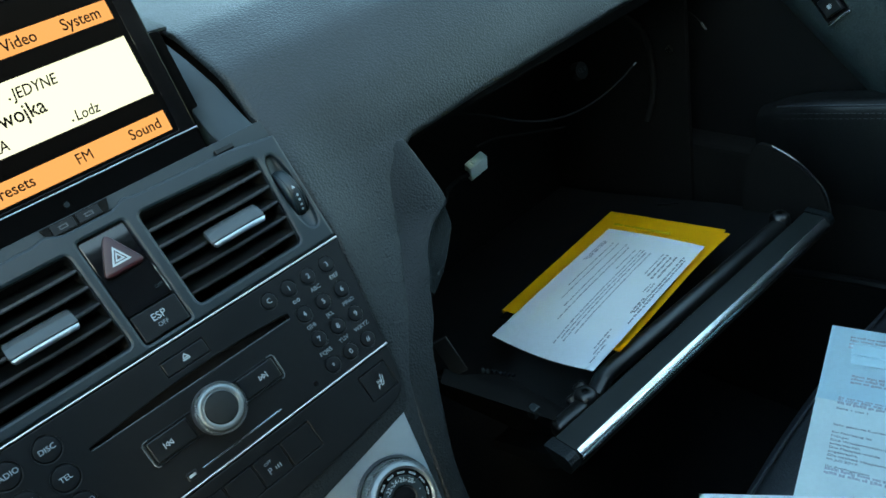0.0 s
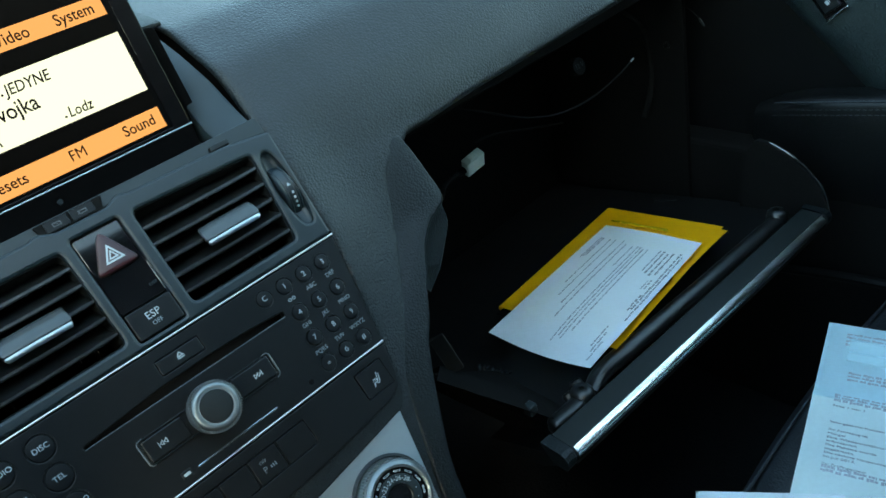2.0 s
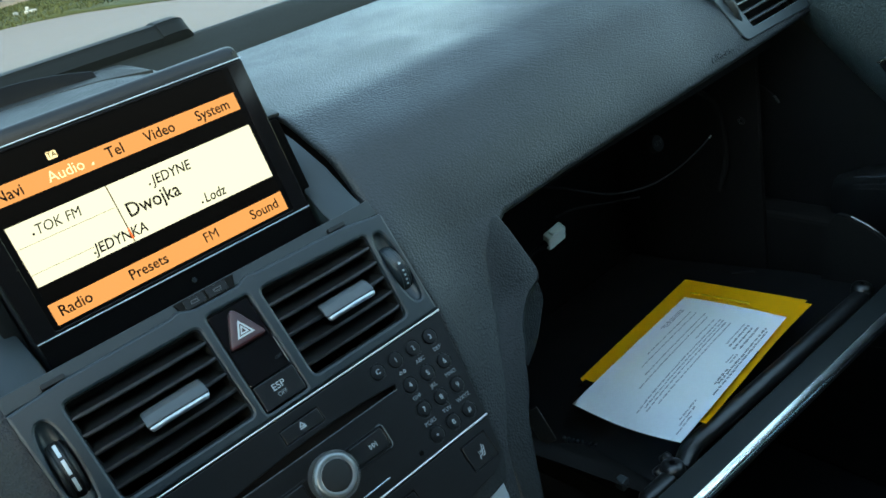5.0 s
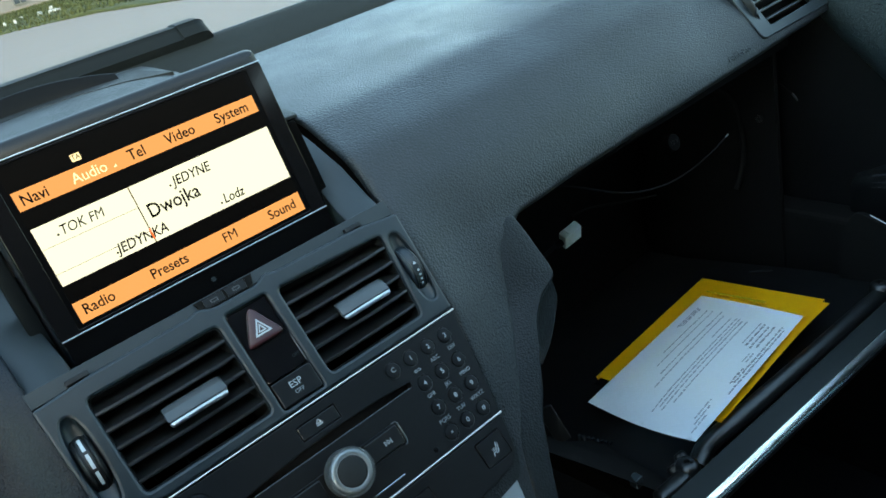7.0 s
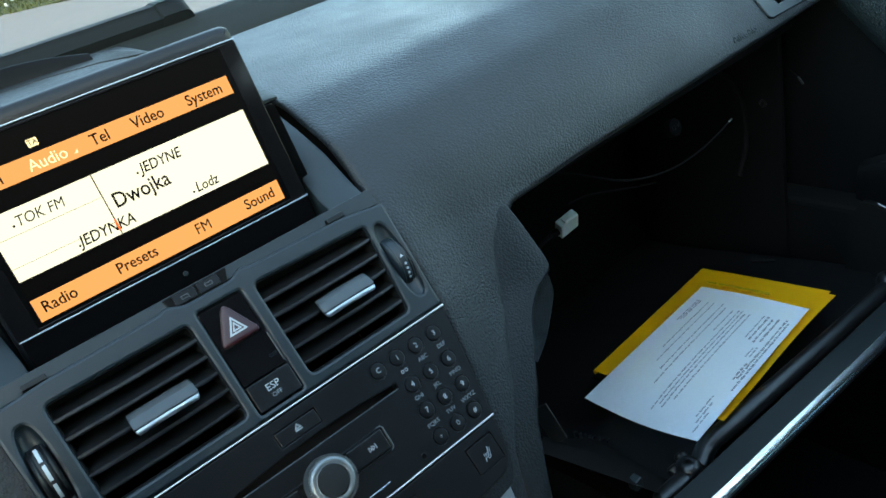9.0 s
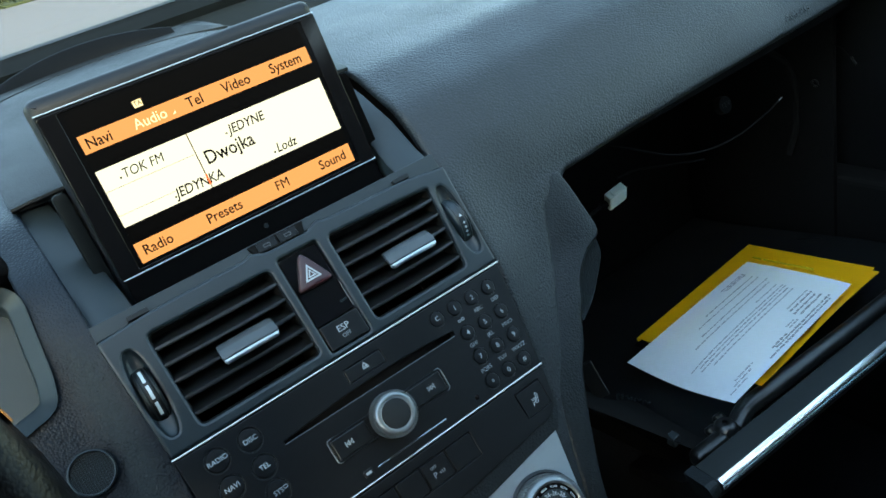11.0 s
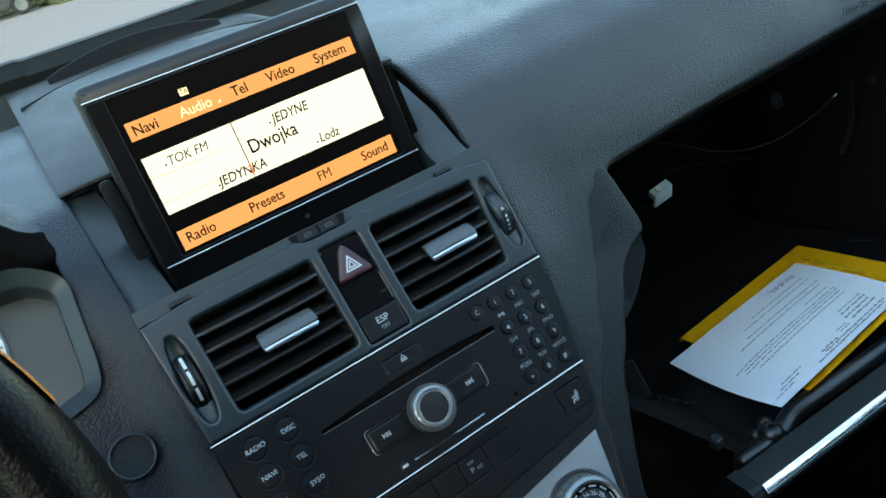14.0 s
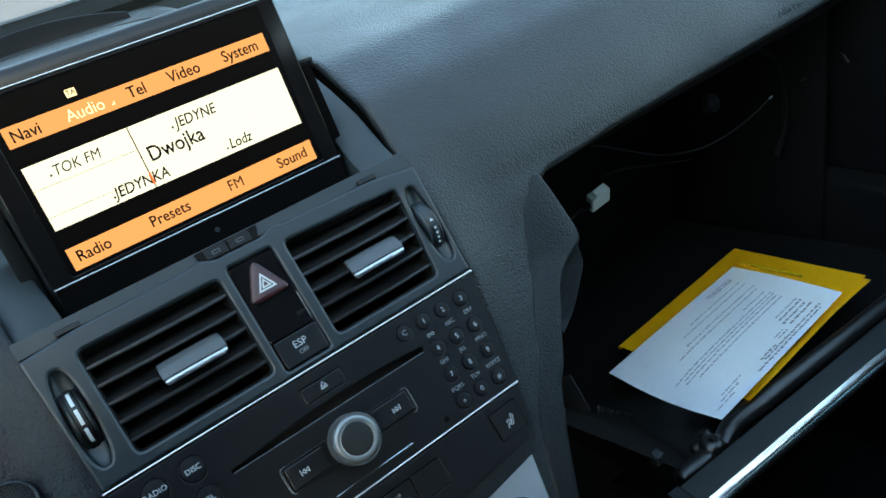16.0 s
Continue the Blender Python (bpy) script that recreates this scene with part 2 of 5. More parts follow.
def rect(x0, y0, x1, y1, r=0.001, n=3):
    return rounded([(x0, y0), (x1, y0), (x1, y1), (x0, y1)], r, n)


def disc(x, y, r, n=28, ry=None):
    return [(x + r * math.cos(2 * math.pi * k / n), y + (ry or r) * math.sin(2 * math.pi * k / n)) for k in range(n)]


def plate(m, outer, z0, z1, bevel=0.0005, holes=(), back=False, bm=None):
    """A plate with bevelled front edges and openings, between heights z0 and z1 of the frame m."""
    bm = bm or bmesh.new()
    loops, tops = [outer, *holes], []
    for k, loop in enumerate(loops):
        inner = offset(loop, bevel if k == 0 else -bevel)
        mid = offset(loop, bevel * 0.3 if k == 0 else -bevel * 0.3)
        rings = []
        for lp, z in ((loop, z0), (loop, z1 - bevel), (mid, z1 - bevel * 0.3), (inner, z1)):
            rings.append([bm.verts.new(m @ Vector((x, y, z))) for x, y in lp])
        c = len(loop)
        for a, b in zip(rings, rings[1:]):
            for i in range(c):
                bm.faces.new((a[i], a[(i + 1) % c], b[(i + 1) % c], b[i]))
        tops.append((inner, rings[-1]))
        if back and k == 0:
            bm.faces.new(rings[0])
    flat = [v for _, vs in tops for v in vs]
    for tri in tessellate_polygon([[Vector((x, y, 0)) for x, y in lp] for lp, _ in tops]):
        try:
            bm.faces.new([flat[i] for i in tri])
        except ValueError:
            pass
    return bm


def solid(m, x0, x1, y0, y1, z0, z1, bevel=0.0, bm=None):
    """A box in the frame m, with bevelled edges."""
    b2 = bmesh.new()
    bmesh.ops.create_cube(b2, size=1)
    for v in b2.verts:
        v.co = Vector(((x0 + x1) / 2 + v.co.x * (x1 - x0), (y0 + y1) / 2 + v.co.y * (y1 - y0), (z0 + z1) / 2 + v.co.z * (z1 - z0)))
    if bevel:
        bmesh.ops.bevel(b2, geom=b2.edges[:], offset=bevel, segments=3, affect="EDGES", profile=0.5)
    bmesh.ops.transform(b2, matrix=m, verts=b2.verts)
    if bm is None:
        return b2
    me = bpy.data.meshes.new("tmp")
    b2.to_mesh(me)
    b2.free()
    bm.from_mesh(me)
    bpy.data.meshes.remove(me)
    return bm


def loft(rings, closed=True, caps=False, bm=None):
    """Quads between rings of points."""
    bm = bm or bmesh.new()
    vs = [[bm.verts.new(p) for p in ring] for ring in rings]
    c = len(vs[0])
    for a, b in zip(vs, vs[1:]):
        for i in range(c if closed else c - 1):
            bm.faces.new((a[i], a[(i + 1) % c], b[(i + 1) % c], b[i]))
    if caps:
        bm.faces.new(vs[0])
        bm.faces.new(vs[-1])
    return bm


def lathe(m, profile, n=40, bm=None):
    """A turned body: (radius, height) pairs round the z axis of the frame m."""
    return loft([[m @ Vector((r * math.cos(2 * math.pi * k / n), r * math.sin(2 * math.pi * k / n), h)) for k in range(n)] for r, h in profile], bm=bm)


def tube(points, r, n=8, bm=None):
    """A round cable or bar along points."""
    pts = [Vector(p) for p in points]
    rings = []
    for i, p in enumerate(pts):
        d = (pts[min(i + 1, len(pts) - 1)] - pts[max(i - 1, 0)]).normalized()
        s = d.cross(Vector((0.3, 0.2, 1))).normalized()
        t = d.cross(s)
        rings.append([p + (s * math.cos(2 * math.pi * k / n) + t * math.sin(2 * math.pi * k / n)) * r for k in range(n)])
    return loft(rings, caps=True, bm=bm)


def curve_points(points, n=12):
    """A smooth line through points."""
    pts = [Vector(p) for p in points]
    ext = [pts[0] * 2 - pts[1], *pts, pts[-1] * 2 - pts[-2]]
    out = []
    for i in range(1, len(ext) - 2):
        a, b, c, d = ext[i - 1:i + 3]
        for k in range(n):
            t = k / n
            out.append(0.5 * (2 * b + (c - a) * t + (2 * a - 5 * b + 4 * c - d) * t * t + (3 * b - a - 3 * c + d) * t ** 3))
    return out + [pts[-1]]


def skin(m, outline, height, step, lip=0.0, drop=0.0, bm=None):
    """A curved sheet over an outline of the frame m, with a rolled border of radius lip that goes down by drop."""
    bm = bm or bmesh.new()
    loop = []
    n = len(outline)
    for i in range(n):
        a, b = Vector(outline[i]), Vector(outline[(i + 1) % n])
        k = max(1, int((b - a).length / step))
        loop += [a + (b - a) * j / k for j in range(k)]
    xs, ys = [p.x for p in loop], [p.y for p in loop]

    def inside(x, y):
        hit = False
        for i in range(len(loop)):
            p, q = loop[i], loop[i - 1]
            if (p.y > y) != (q.y > y) and x < (q.x - p.x) * (y - p.y) / (q.y - p.y) + p.x:
                hit = not hit
        return hit

    near = [(p.x, p.y) for p in loop]
    arr = np.array(near)
    pts = [Vector(p) for p in near]
    x = min(xs) + step * 0.5
    while x < max(xs):
        y = min(ys) + step * 0.5
        while y < max(ys):
            if inside(x, y) and np.min((arr[:, 0] - x) ** 2 + (arr[:, 1] - y) ** 2) > (step * 0.5) ** 2:
                pts.append(Vector((x, y)))
            y += step
        x += step
    vs, _, fs, *_ = delaunay_2d_cdt(pts, [], [list(range(len(loop)))], 1, 1e-7)
    bv = [bm.verts.new(m @ Vector((v.x, v.y, height(v.x, v.y)))) for v in vs]
    for f in fs:
        bm.faces.new([bv[i] for i in f])
    if lip:
        ccw = sum(a.x * b.y - b.x * a.y for a, b in zip(loop, loop[1:] + loop[:1])) > 0
        ring, prev = [(p.x, p.y) for p in loop], None
        rows = [[m @ Vector((x, y, height(x, y))) for x, y in ring]]
        for k in range(1, 6):
            a = k / 5 * math.pi / 2
            out = offset(ring, (-1 if ccw else 1) * lip * math.sin(a))
            rows.append([m @ Vector((x, y, height(p[0], p[1]) - lip * (1 - math.cos(a)))) for (x, y), p in zip(out, ring)])
        out = offset(ring, (-1 if ccw else 1) * lip)
        rows.append([m @ Vector((x, y, height(p[0], p[1]) - lip - drop)) for (x, y), p in zip(out, ring)])
        loft(rows, bm=bm)
    bmesh.ops.remove_doubles(bm, verts=bm.verts, dist=1e-6)
    return bm


def writing(body, size, m, mat, parent, name="lettering", shear=0.0, align="CENTER", depth=0.00008, wide=1.0, label=""):
    TEXTS.append((body, size, m, mat, parent, name, shear, align, depth, wide, label))


def frame_of(origin, lean):
    """A frame whose x runs across the car, y up a slope that leans forward by lean degrees, z out of it."""
    return Matrix.Translation(origin) @ pose(0, 0, 0, 90 - lean, 0, 0)


PANEL = frame_of((0, 0, 0.88), 34.5)
SCREEN = frame_of((0, 0.0803, 0.9639), 13.05)
MM = 0.001

# ---- outside ----
W0 = Matrix()
ground = tagged(part("ground", solid(W0, -700, 700, -700, 900, -0.4, 0.0), ROAD), "pale grey worn tarmac of a wide street", "road", kind="structure")


def verge_height(x, y):
    return 0.05 + 0.12 * noise.noise((x * 0.25, y * 0.25, 0)) + 0.05 * noise.noise((x, y, 3))


edge = [(-14, 31.5), (2.3, 31.5), (2.7, 28.2), (3.4, 27.6), (4.4, 27.0), (5.2, 25.0), (5.9, 22.6), (6.3, 18), (6.4, 13), (6.6, 2), (16, 2), (22, 49.5), (-14, 49.5)]
verge = tagged(part("grass_verge", skin(W0, edge, lambda x, y: max(verge_height(x, y), 0) + 0.03, 0.8, 0.05, 0.06), GRASS, smooth=True), "rough green grass verge beside the street", "grass", kind="stuff")


def on_verge(x, y):
    return (x < 2.6 and y > 31.8) or (2.6 <= x < 4 and y > 28.4) or (x > 6.6 and y > 3) or (x >= 4 and y > 27.4 - (x - 4) * 2.6)


bm = bmesh.new()
for k in range(16000):
    x, y = random.uniform(-2, 13), random.uniform(12, 46)
    if not on_verge(x, y):
        continue
    h, a = random.uniform(0.04, 0.16), random.uniform(0, 6.28)
    z = max(verge_height(x, y), 0.0) + 0.02
    dx, dy = math.cos(a) * 0.05, math.sin(a) * 0.05
    vs = [bm.verts.new(p) for p in ((x - dx, y - dy, z - 0.02), (x + dx, y + dy, z - 0.02), (x + dy * 1.2, y - dx * 1.2, z + h))]
    bm.faces.new(vs)
tagged(part("grass_tufts", bm, GRASS), "loose tufts of green grass on the verge", "grass", kind="stuff")
for k, (x, y, s) in enumerate(((6.3, 29.5, 0.22), (6.0, 30.4, 0.10), (4.6, 29.2, 0.09), (4.9, 29.0, 0.06), (5.5, 31.0, 0.07), (8.2, 27.0, 0.20), (8.0, 25.8, 0.09), (9.3, 23.0, 0.10), (7.0, 33.0, 0.08))):
    z = max(verge_height(x, y), 0) + 0.09
    bm = plate(pose(x, y, z, 8, 5, k * 40), rounded([(-s, -s * 0.5), (s, -s * 0.6), (s * 0.8, s * 0.5), (-s * 0.7, s * 0.4)], s * 0.3), -0.06, 0.05, 0.02, back=True)
    tagged(part("paper_scrap", bm, LITTER), "scrap of white litter lying in the grass", "litter", "litter in the grass")

# Only the base shows; unseen length and height block low sky glare on the dash.
house = thing("apartment_house", (4.0, 50, 0), "pale plastered apartment house across the street with dark windows", "house")
part("wall", solid(W0, -30, 33.0, 50, 60, 0, 12), PLASTER, house)
part("plinth", solid(W0, -30.05, 33.05, 49.9, 50.0, 0, 0.14, 0.02), ROAD, house, "grey rendered plinth")
for x in (8.85, 10.15, 11.45, 6.0, 3.0, 0.0, -3.0):
    win = part("window", solid(W0, x, x + 0.75, 49.9, 50.05, 0.28, 1.9, 0.02), PLASTER, house)
    for k in range(2):
        part("pane", solid(W0, x + 0.06 + k * 0.34, x + 0.34 + k * 0.34, 49.86, 49.9, 0.35, 1.83, 0.01), WINDOW, win)
part("roof", loft([[(-30.5, 49.4, 12), (33.5, 49.4, 12), (33.5, 60.5, 12), (-30.5, 60.5, 12)], [(-30.5, 55, 16), (33.5, 55, 16), (33.5, 55.01, 16), (-30.5, 55.01, 16)]], caps=True), TYRE, house)

car = thing("parked_car", (0.2, 30.2, 0), "grey parked saloon car at the far kerb", "car")
side = [(-2.2, 0.45), (-2.25, 0.75), (-1.9, 0.95), (-1.2, 1.02), (-0.6, 1.40), (0.6, 1.44), (1.25, 1.02), (2.05, 0.88), (2.2, 0.6), (2.15, 0.28), (1.72, 0.24), (1.6, 0.5), (1.35, 0.62), (1.1, 0.5), (1.0, 0.24), (-1.1, 0.24), (-1.2, 0.5), (-1.45, 0.62), (-1.7, 0.5), (-1.82, 0.28)]
carm = Matrix.Translation((0.3, 29.4, 0)) @ pose(0, 0, 0, 90, 0, 0)
body = part("body", plate(carm, rounded(side, 0.12, 3), -1.7, 0.0, 0.08, back=True), CARPAINT, car, smooth=True)
for lo, hi in ((-0.95, -0.05), (0.0, 0.95)):
    part("side_window", plate(carm, rounded([(lo, 1.03), (hi, 1.03), (hi - (0.35 if hi > 0.5 else 0), 1.34), (lo + (0.4 if lo < -0.5 else 0), 1.34)], 0.05), -0.02, 0.012, 0.004), WINDOW, car)
for x in (-1.45, 1.35):
    wm = carm @ Matrix.Translation((x, 0.31, -0.22))
    wheel = part("wheel", lathe(wm, [(0.2, 0.0), (0.31, 0.01), (0.315, 0.1), (0.31, 0.2), (0.29, 0.22), (0.22, 0.22), (0.2, 0.2)], 28), TYRE, car, smooth=True)
    part("rim", lathe(wm, [(0.001, 0.17), (0.06, 0.18), (0.19, 0.19), (0.21, 0.21)], 24), GAUGE, wheel, smooth=True)
part("bumper", solid(carm, 1.75, 2.22, 0.3, 0.5, -1.5, -0.1, 0.05), TYRE, car)

# ---- cabin shell ----
floor = tagged(part("floor", solid(W0, -0.72, 0.72, -1.9, 0.75, 0.22, 0.26), CARPET), "black carpeted car floor", "floor", kind="structure")
tagged(part("firewall", solid(W0, -0.74, 0.74, 0.62, 0.66, 0.26, 0.985), DEEP), "dark bulkhead behind the dashboard", "wall", kind="structure")
tagged(part("ceiling", solid(W0, -0.62, 0.62, -1.94, -0.42, 1.385, 1.415, 0.01), HEADLINER), "dark grey fabric headliner of the car", "ceiling", kind="structure")
# Unseen wall added in place of the rear window to block its light.
tagged(part("wall_rear_blocker", solid(W0, -0.74, 0.74, -1.94, -1.90, 0.22, 1.40), CARPET), "unseen dark rear wall shutting out light from behind", "wall", kind="structure")
tagged(part("rear_shelf", solid(W0, -0.70, 0.70, -1.90, -1.55, 0.96, 1.0), CARPET), "dark parcel shelf below the rear window", "shelf", kind="structure")
tagged(part("rear_bench_wall", solid(W0, -0.70, 0.70, -1.60, -1.50, 0.26, 0.96), SEAT), "dark rear seat back closing the cabin", "wall", kind="structure")
tagged(part("wall_driver_side", solid(W0, -0.76, -0.72, -1.94, 0.66, 0.22, 0.94), CAP), "dark lining below the driver's window", "wall", kind="structure")
# Unseen walls added over the rear side windows to keep light off the console.
tagged(part("wall_side_blocker", solid(W0, 0.70, 0.74, -1.90, -0.9, 0.94, 1.40), CARPET), "unseen dark side wall shutting out rear side light", "wall", kind="structure")
tagged(part("wall_side_blocker", solid(W0, -0.74, -0.70, -1.90, -0.60, 0.94, 1.40), CARPET), "unseen dark side wall shutting out rear side light", "wall", kind="structure")
for sx in (-1, 1):
    tagged(part("pillar_front", tube([(sx * 0.72, 0.62, 1.0), (sx * 0.69, 0.2, 1.18), (sx * 0.63, -0.42, 1.395)], 0.035, 10), HEADLINER, smooth=True), "grey lined windscreen pillar", "pillar", kind="structure")
    tagged(part("pillar_middle", tube([(sx * 0.74, -0.62, 0.9), (sx * 0.70, -0.66, 1.2), (sx * 0.62, -0.68, 1.42)], 0.05, 10), HEADLINER, smooth=True), "grey lined door pillar", "pillar", kind="structure")
    tagged(part("pillar_rear", tube([(sx * 0.72, -1.6, 0.95), (sx * 0.68, -1.5, 1.2), (sx * 0.6, -1.4, 1.42)], 0.09, 10), HEADLINER, smooth=True), "grey lined rear pillar", "pillar", kind="structure")
glass = tagged(part("windscreen", loft([[(-0.7, 0.66, 1.0), (0.7, 0.66, 1.0)], [(-0.61, -0.43, 1.40), (0.61, -0.43, 1.40)]], closed=False), GLASS), "clear sloping windscreen", "window", kind="structure")
glass.visible_shadow = False
# Unseen side panes; their strong tint is chosen to cut light from the sides.
for sx in (-1, 1):
    pane = part("side_window", loft([[(sx * 0.735, 0.58, 0.945), (sx * 0.735, -0.62, 0.945)], [(sx * 0.70, 0.20, 1.18), (sx * 0.70, -0.66, 1.20)], [(sx * 0.632, -0.42, 1.395), (sx * 0.632, -0.68, 1.395)]], closed=False), SIDEGLASS)
    tagged(pane, "tinted side window of the car", "window", kind="structure")
bonnet = tagged(part("bonnet", loft([[(x, 0.68, 0.93), (x * 0.98, 1.2, 0.92 - abs(x) * 0.02), (x * 0.93, 1.9, 0.80 - abs(x) * 0.05), (x * 0.9, 2.05, 0.6), (x * 0.9, 2.05, 0.2)] for x in (-0.86, -0.7, -0.4, 0, 0.4, 0.7, 0.86)], closed=False), CARPAINT, smooth=True), "dark painted bonnet in front of the windscreen", "bonnet", kind="structure")

# passenger door
door = tagged(thing("door_1", (0.74, -0.4, 0.3), "dark grained passenger door with soft armrest", "door"), kind="structure")
prof = curve_points([(0.735, 0.965), (0.712, 0.94), (0.704, 0.88), (0.703, 0.82), (0.705, 0.775), (0.709, 0.70)], 6)


def lining_edge(y, z):
    k = min(max((y + 0.094 + (0.80 - z) * 0.98) / 0.075, 0), 1)
    return 0.05 * k * k


part("upper_lining", loft([[(p.x + lining_edge(y, p.y), y, p.y) for p in prof] for y in [0.2 - 0.008 * k for k in range(64)] + [-0.5, -0.9, -1.4]], closed=False), DOORSKIN, door, smooth=True)
prof = curve_points([(0.722, 0.742), (0.702, 0.742), (0.692, 0.738), (0.6875, 0.728), (0.688, 0.69), (0.695, 0.64), (0.705, 0.6)], 6)


def rise(y):
    return 0.15 * min(max(-0.036 - y, -0.06), 0.12)


part("armrest", loft([[(p.x + 0.5 * max(y + 0.05, 0), y, p.y - 0.008 - 0.35 * max(y + 0.05, 0) + rise(y) * (1 if p.y > 0.7 else 0.3)) for p in prof] for y in np.linspace(0.02, -1.2, 60)], closed=False), ARM, door, "soft leather armrest with a stitched seam", smooth=True)
part("seam", tube([(0.6915, y, 0.7295 + rise(y)) for y in np.linspace(-0.02, -0.6, 40)], 0.0012, 6), SEAT, door)
for k in range(44):
    y = 0.03 - k * 0.0062
    for z in (0.7225, 0.7165):
        bm = tube([(0.6872, y - 0.05, z + rise(y - 0.05)), (0.6872, y - 0.054, z + rise(y - 0.054))], 0.0003, 5)
        part("stitch", bm, STITCH, door)
part("backing", solid(W0, 0.742, 0.752, -1.4, 0.6, 0.26, 0.93), BIN, door)
part("lower_lining", solid(W0, 0.70, 0.74, -1.4, 0.5, 0.26, 0.66, 0.008), DEEP, door)
part("pocket_rail", tube(curve_points([(0.69, 0.0, 0.50), (0.672, -0.14, 0.535), (0.668, -0.3, 0.545), (0.67, -0.6, 0.545)]), 0.006), BIN, door, smooth=True)
SWITCH = Matrix.Translation((0.7035, -0.0635, 0.8455)) @ pose(0, 0, 0, 0, 0, -90) @ pose(0, 0, 0, 84, 0, 0) @ pose(0, 0, 0, 0, 0, -51) @ Matrix.Diagonal((0.72, 0.6, 0.6, 1))
sw = part("window_switch", plate(SWITCH, rect(-0.030, -0.022, 0.030, 0.020, 0.004), -0.004, 0.003, 0.001), GLOSS, door, "black window switch with chrome ends")
part("rocker", plate(SWITCH, rect(-0.004, -0.016, 0.024, 0.014, 0.003), 0.003, 0.008, 0.002), KEY, sw)
part("chrome_end", plate(SWITCH, rect(-0.0335, -0.022, -0.030, 0.020, 0.001), -0.003, 0.005, 0.001), CHROME, sw)
part("chrome_end", plate(SWITCH, rect(0.030, -0.022, 0.0335, 0.020, 0.001), -0.003, 0.005, 0.001), CHROME, sw)
icon = part("icon", plate(SWITCH, rect(0.008, -0.005, 0.014, 0.000, 0.001), 0.008, 0.0083, 0.0001), MARK, sw)
part("icon", plate(SWITCH, rect(0.008, 0.0012, 0.0125, 0.0024, 0.0004), 0.008, 0.0083, 0.0001), MARK, sw)

# ---- passenger seat ----
seat = thing("passenger_seat", (0.42, -0.45, 0.26), "dark blue leather passenger seat with raised bolsters", "seat")
rings = []
for y, z, w in ((-0.176, 0.44, 0.235), (-0.166, 0.52, 0.24), (-0.176, 0.575, 0.245), (-0.195, 0.594, 0.247), (-0.23, 0.597, 0.25), (-0.4, 0.585, 0.255), (-0.62, 0.56, 0.255)):
    ring = []
    for k in range(25):
        s = -1 + 2 * k / 24
        ring.append((0.44 + s * w, y - 0.02 * s * s * (1 if y > -0.2 else 0), z + (0.022 * (abs(s) ** 3) - 0.03 * max(abs(s) - 0.9, 0) * 10 if y < -0.19 else 0)))
    rings.append(ring)
part("cushion", loft(rings, closed=False), SEAT, seat, smooth=True, sharp=80)
part("cushion_base", solid(W0, 0.21, 0.67, -0.62, -0.19, 0.3, 0.5, 0.03), SEAT, seat)
part("backrest", solid(pose(0.44, -0.70, 0.56, 12, 0, 0), -0.24, 0.24, -0.06, 0.06, 0, 0.62, 0.05), SEAT, seat, smooth=True)
part("piping", tube([(0.44 + s * 0.246, -0.186 - 0.016 * s * s, 0.588 + 0.02 * abs(s) ** 3) for s in np.linspace(-0.88, 0.88, 24)], 0.0016, 6), SEAT, seat, "raised seam along the front edge")

# ---- dashboard ----
def pv(y, z):
    return (y * math.sin(radians(34.5)) + (z - 0.88) * math.cos(radians(34.5)), -y * math.cos(radians(34.5)) + (z - 0.88) * math.sin(radians(34.5)))


PROF = [pv(*p) for p in ((0.031, 0.890), (0.034, 0.912), (0.055, 0.945), (0.090, 0.980), (0.143, 1.003), (0.22, 1.012), (0.35, 1.018), (0.45, 1.020), (0.60, 1.005))]
fine = np.linspace(PROF[0][0] - 0.05, PROF[-1][0] + 0.05, 400)
level = np.interp(fine, [p[0] for p in PROF], [p[1] for p in PROF])
level = np.convolve(np.pad(level, 12, mode="edge"), np.hanning(25) / np.hanning(25).sum(), mode="valid")


def pad(v):
    return float(np.interp(v, fine, level))


def ease(t):
    t = min(max(t, 0), 1)
    return t * t * (3 - 2 * t)


FOLD = [(0.2140, 0.0335), (0.1985, 0.0270), (0.1870, 0.0185), (0.1795, 0.0060), (0.1755, -0.0035), (0.1675, -0.0185), (0.1640, -0.0265), (0.1530, -0.0430), (0.1480, -0.0500), (0.1340, -0.0760), (0.1180, -0.1060), (0.1030, -0.1500), (0.0930, -0.1860), (0.0830, -0.2300)]


def right_height(u, v):
    if v > 0.12:
        return pad(v)
    w = ease((u - 0.12) / 0.085)
    low = -0.002 - 0.010 * ease((u - 0.115 + 0.5 * max(-v, 0)) / 0.07)
    if v < 0.03:
        return (1 - w) * low + w * max(-0.0174, -0.0115 - 0.12 * (0.03 - v))
    top = pad(v) + ease((0.27 - u) / 0.05) * (max(pad(v), -0.0115) - pad(v)) if v < 0.06 else pad(v)
    return (1 - w) * ((1 - ease((v - 0.05) / 0.05)) * low + ease((v - 0.05) / 0.05) * pad(v)) + w * top


def left_height(u, v):
    low = -0.002 - 0.014 * ease((-u - 0.121) / 0.03)
    k = ease((v - 0.06) / 0.08)
    return (1 - k) * low + k * min(pad(v), low + 0.02)


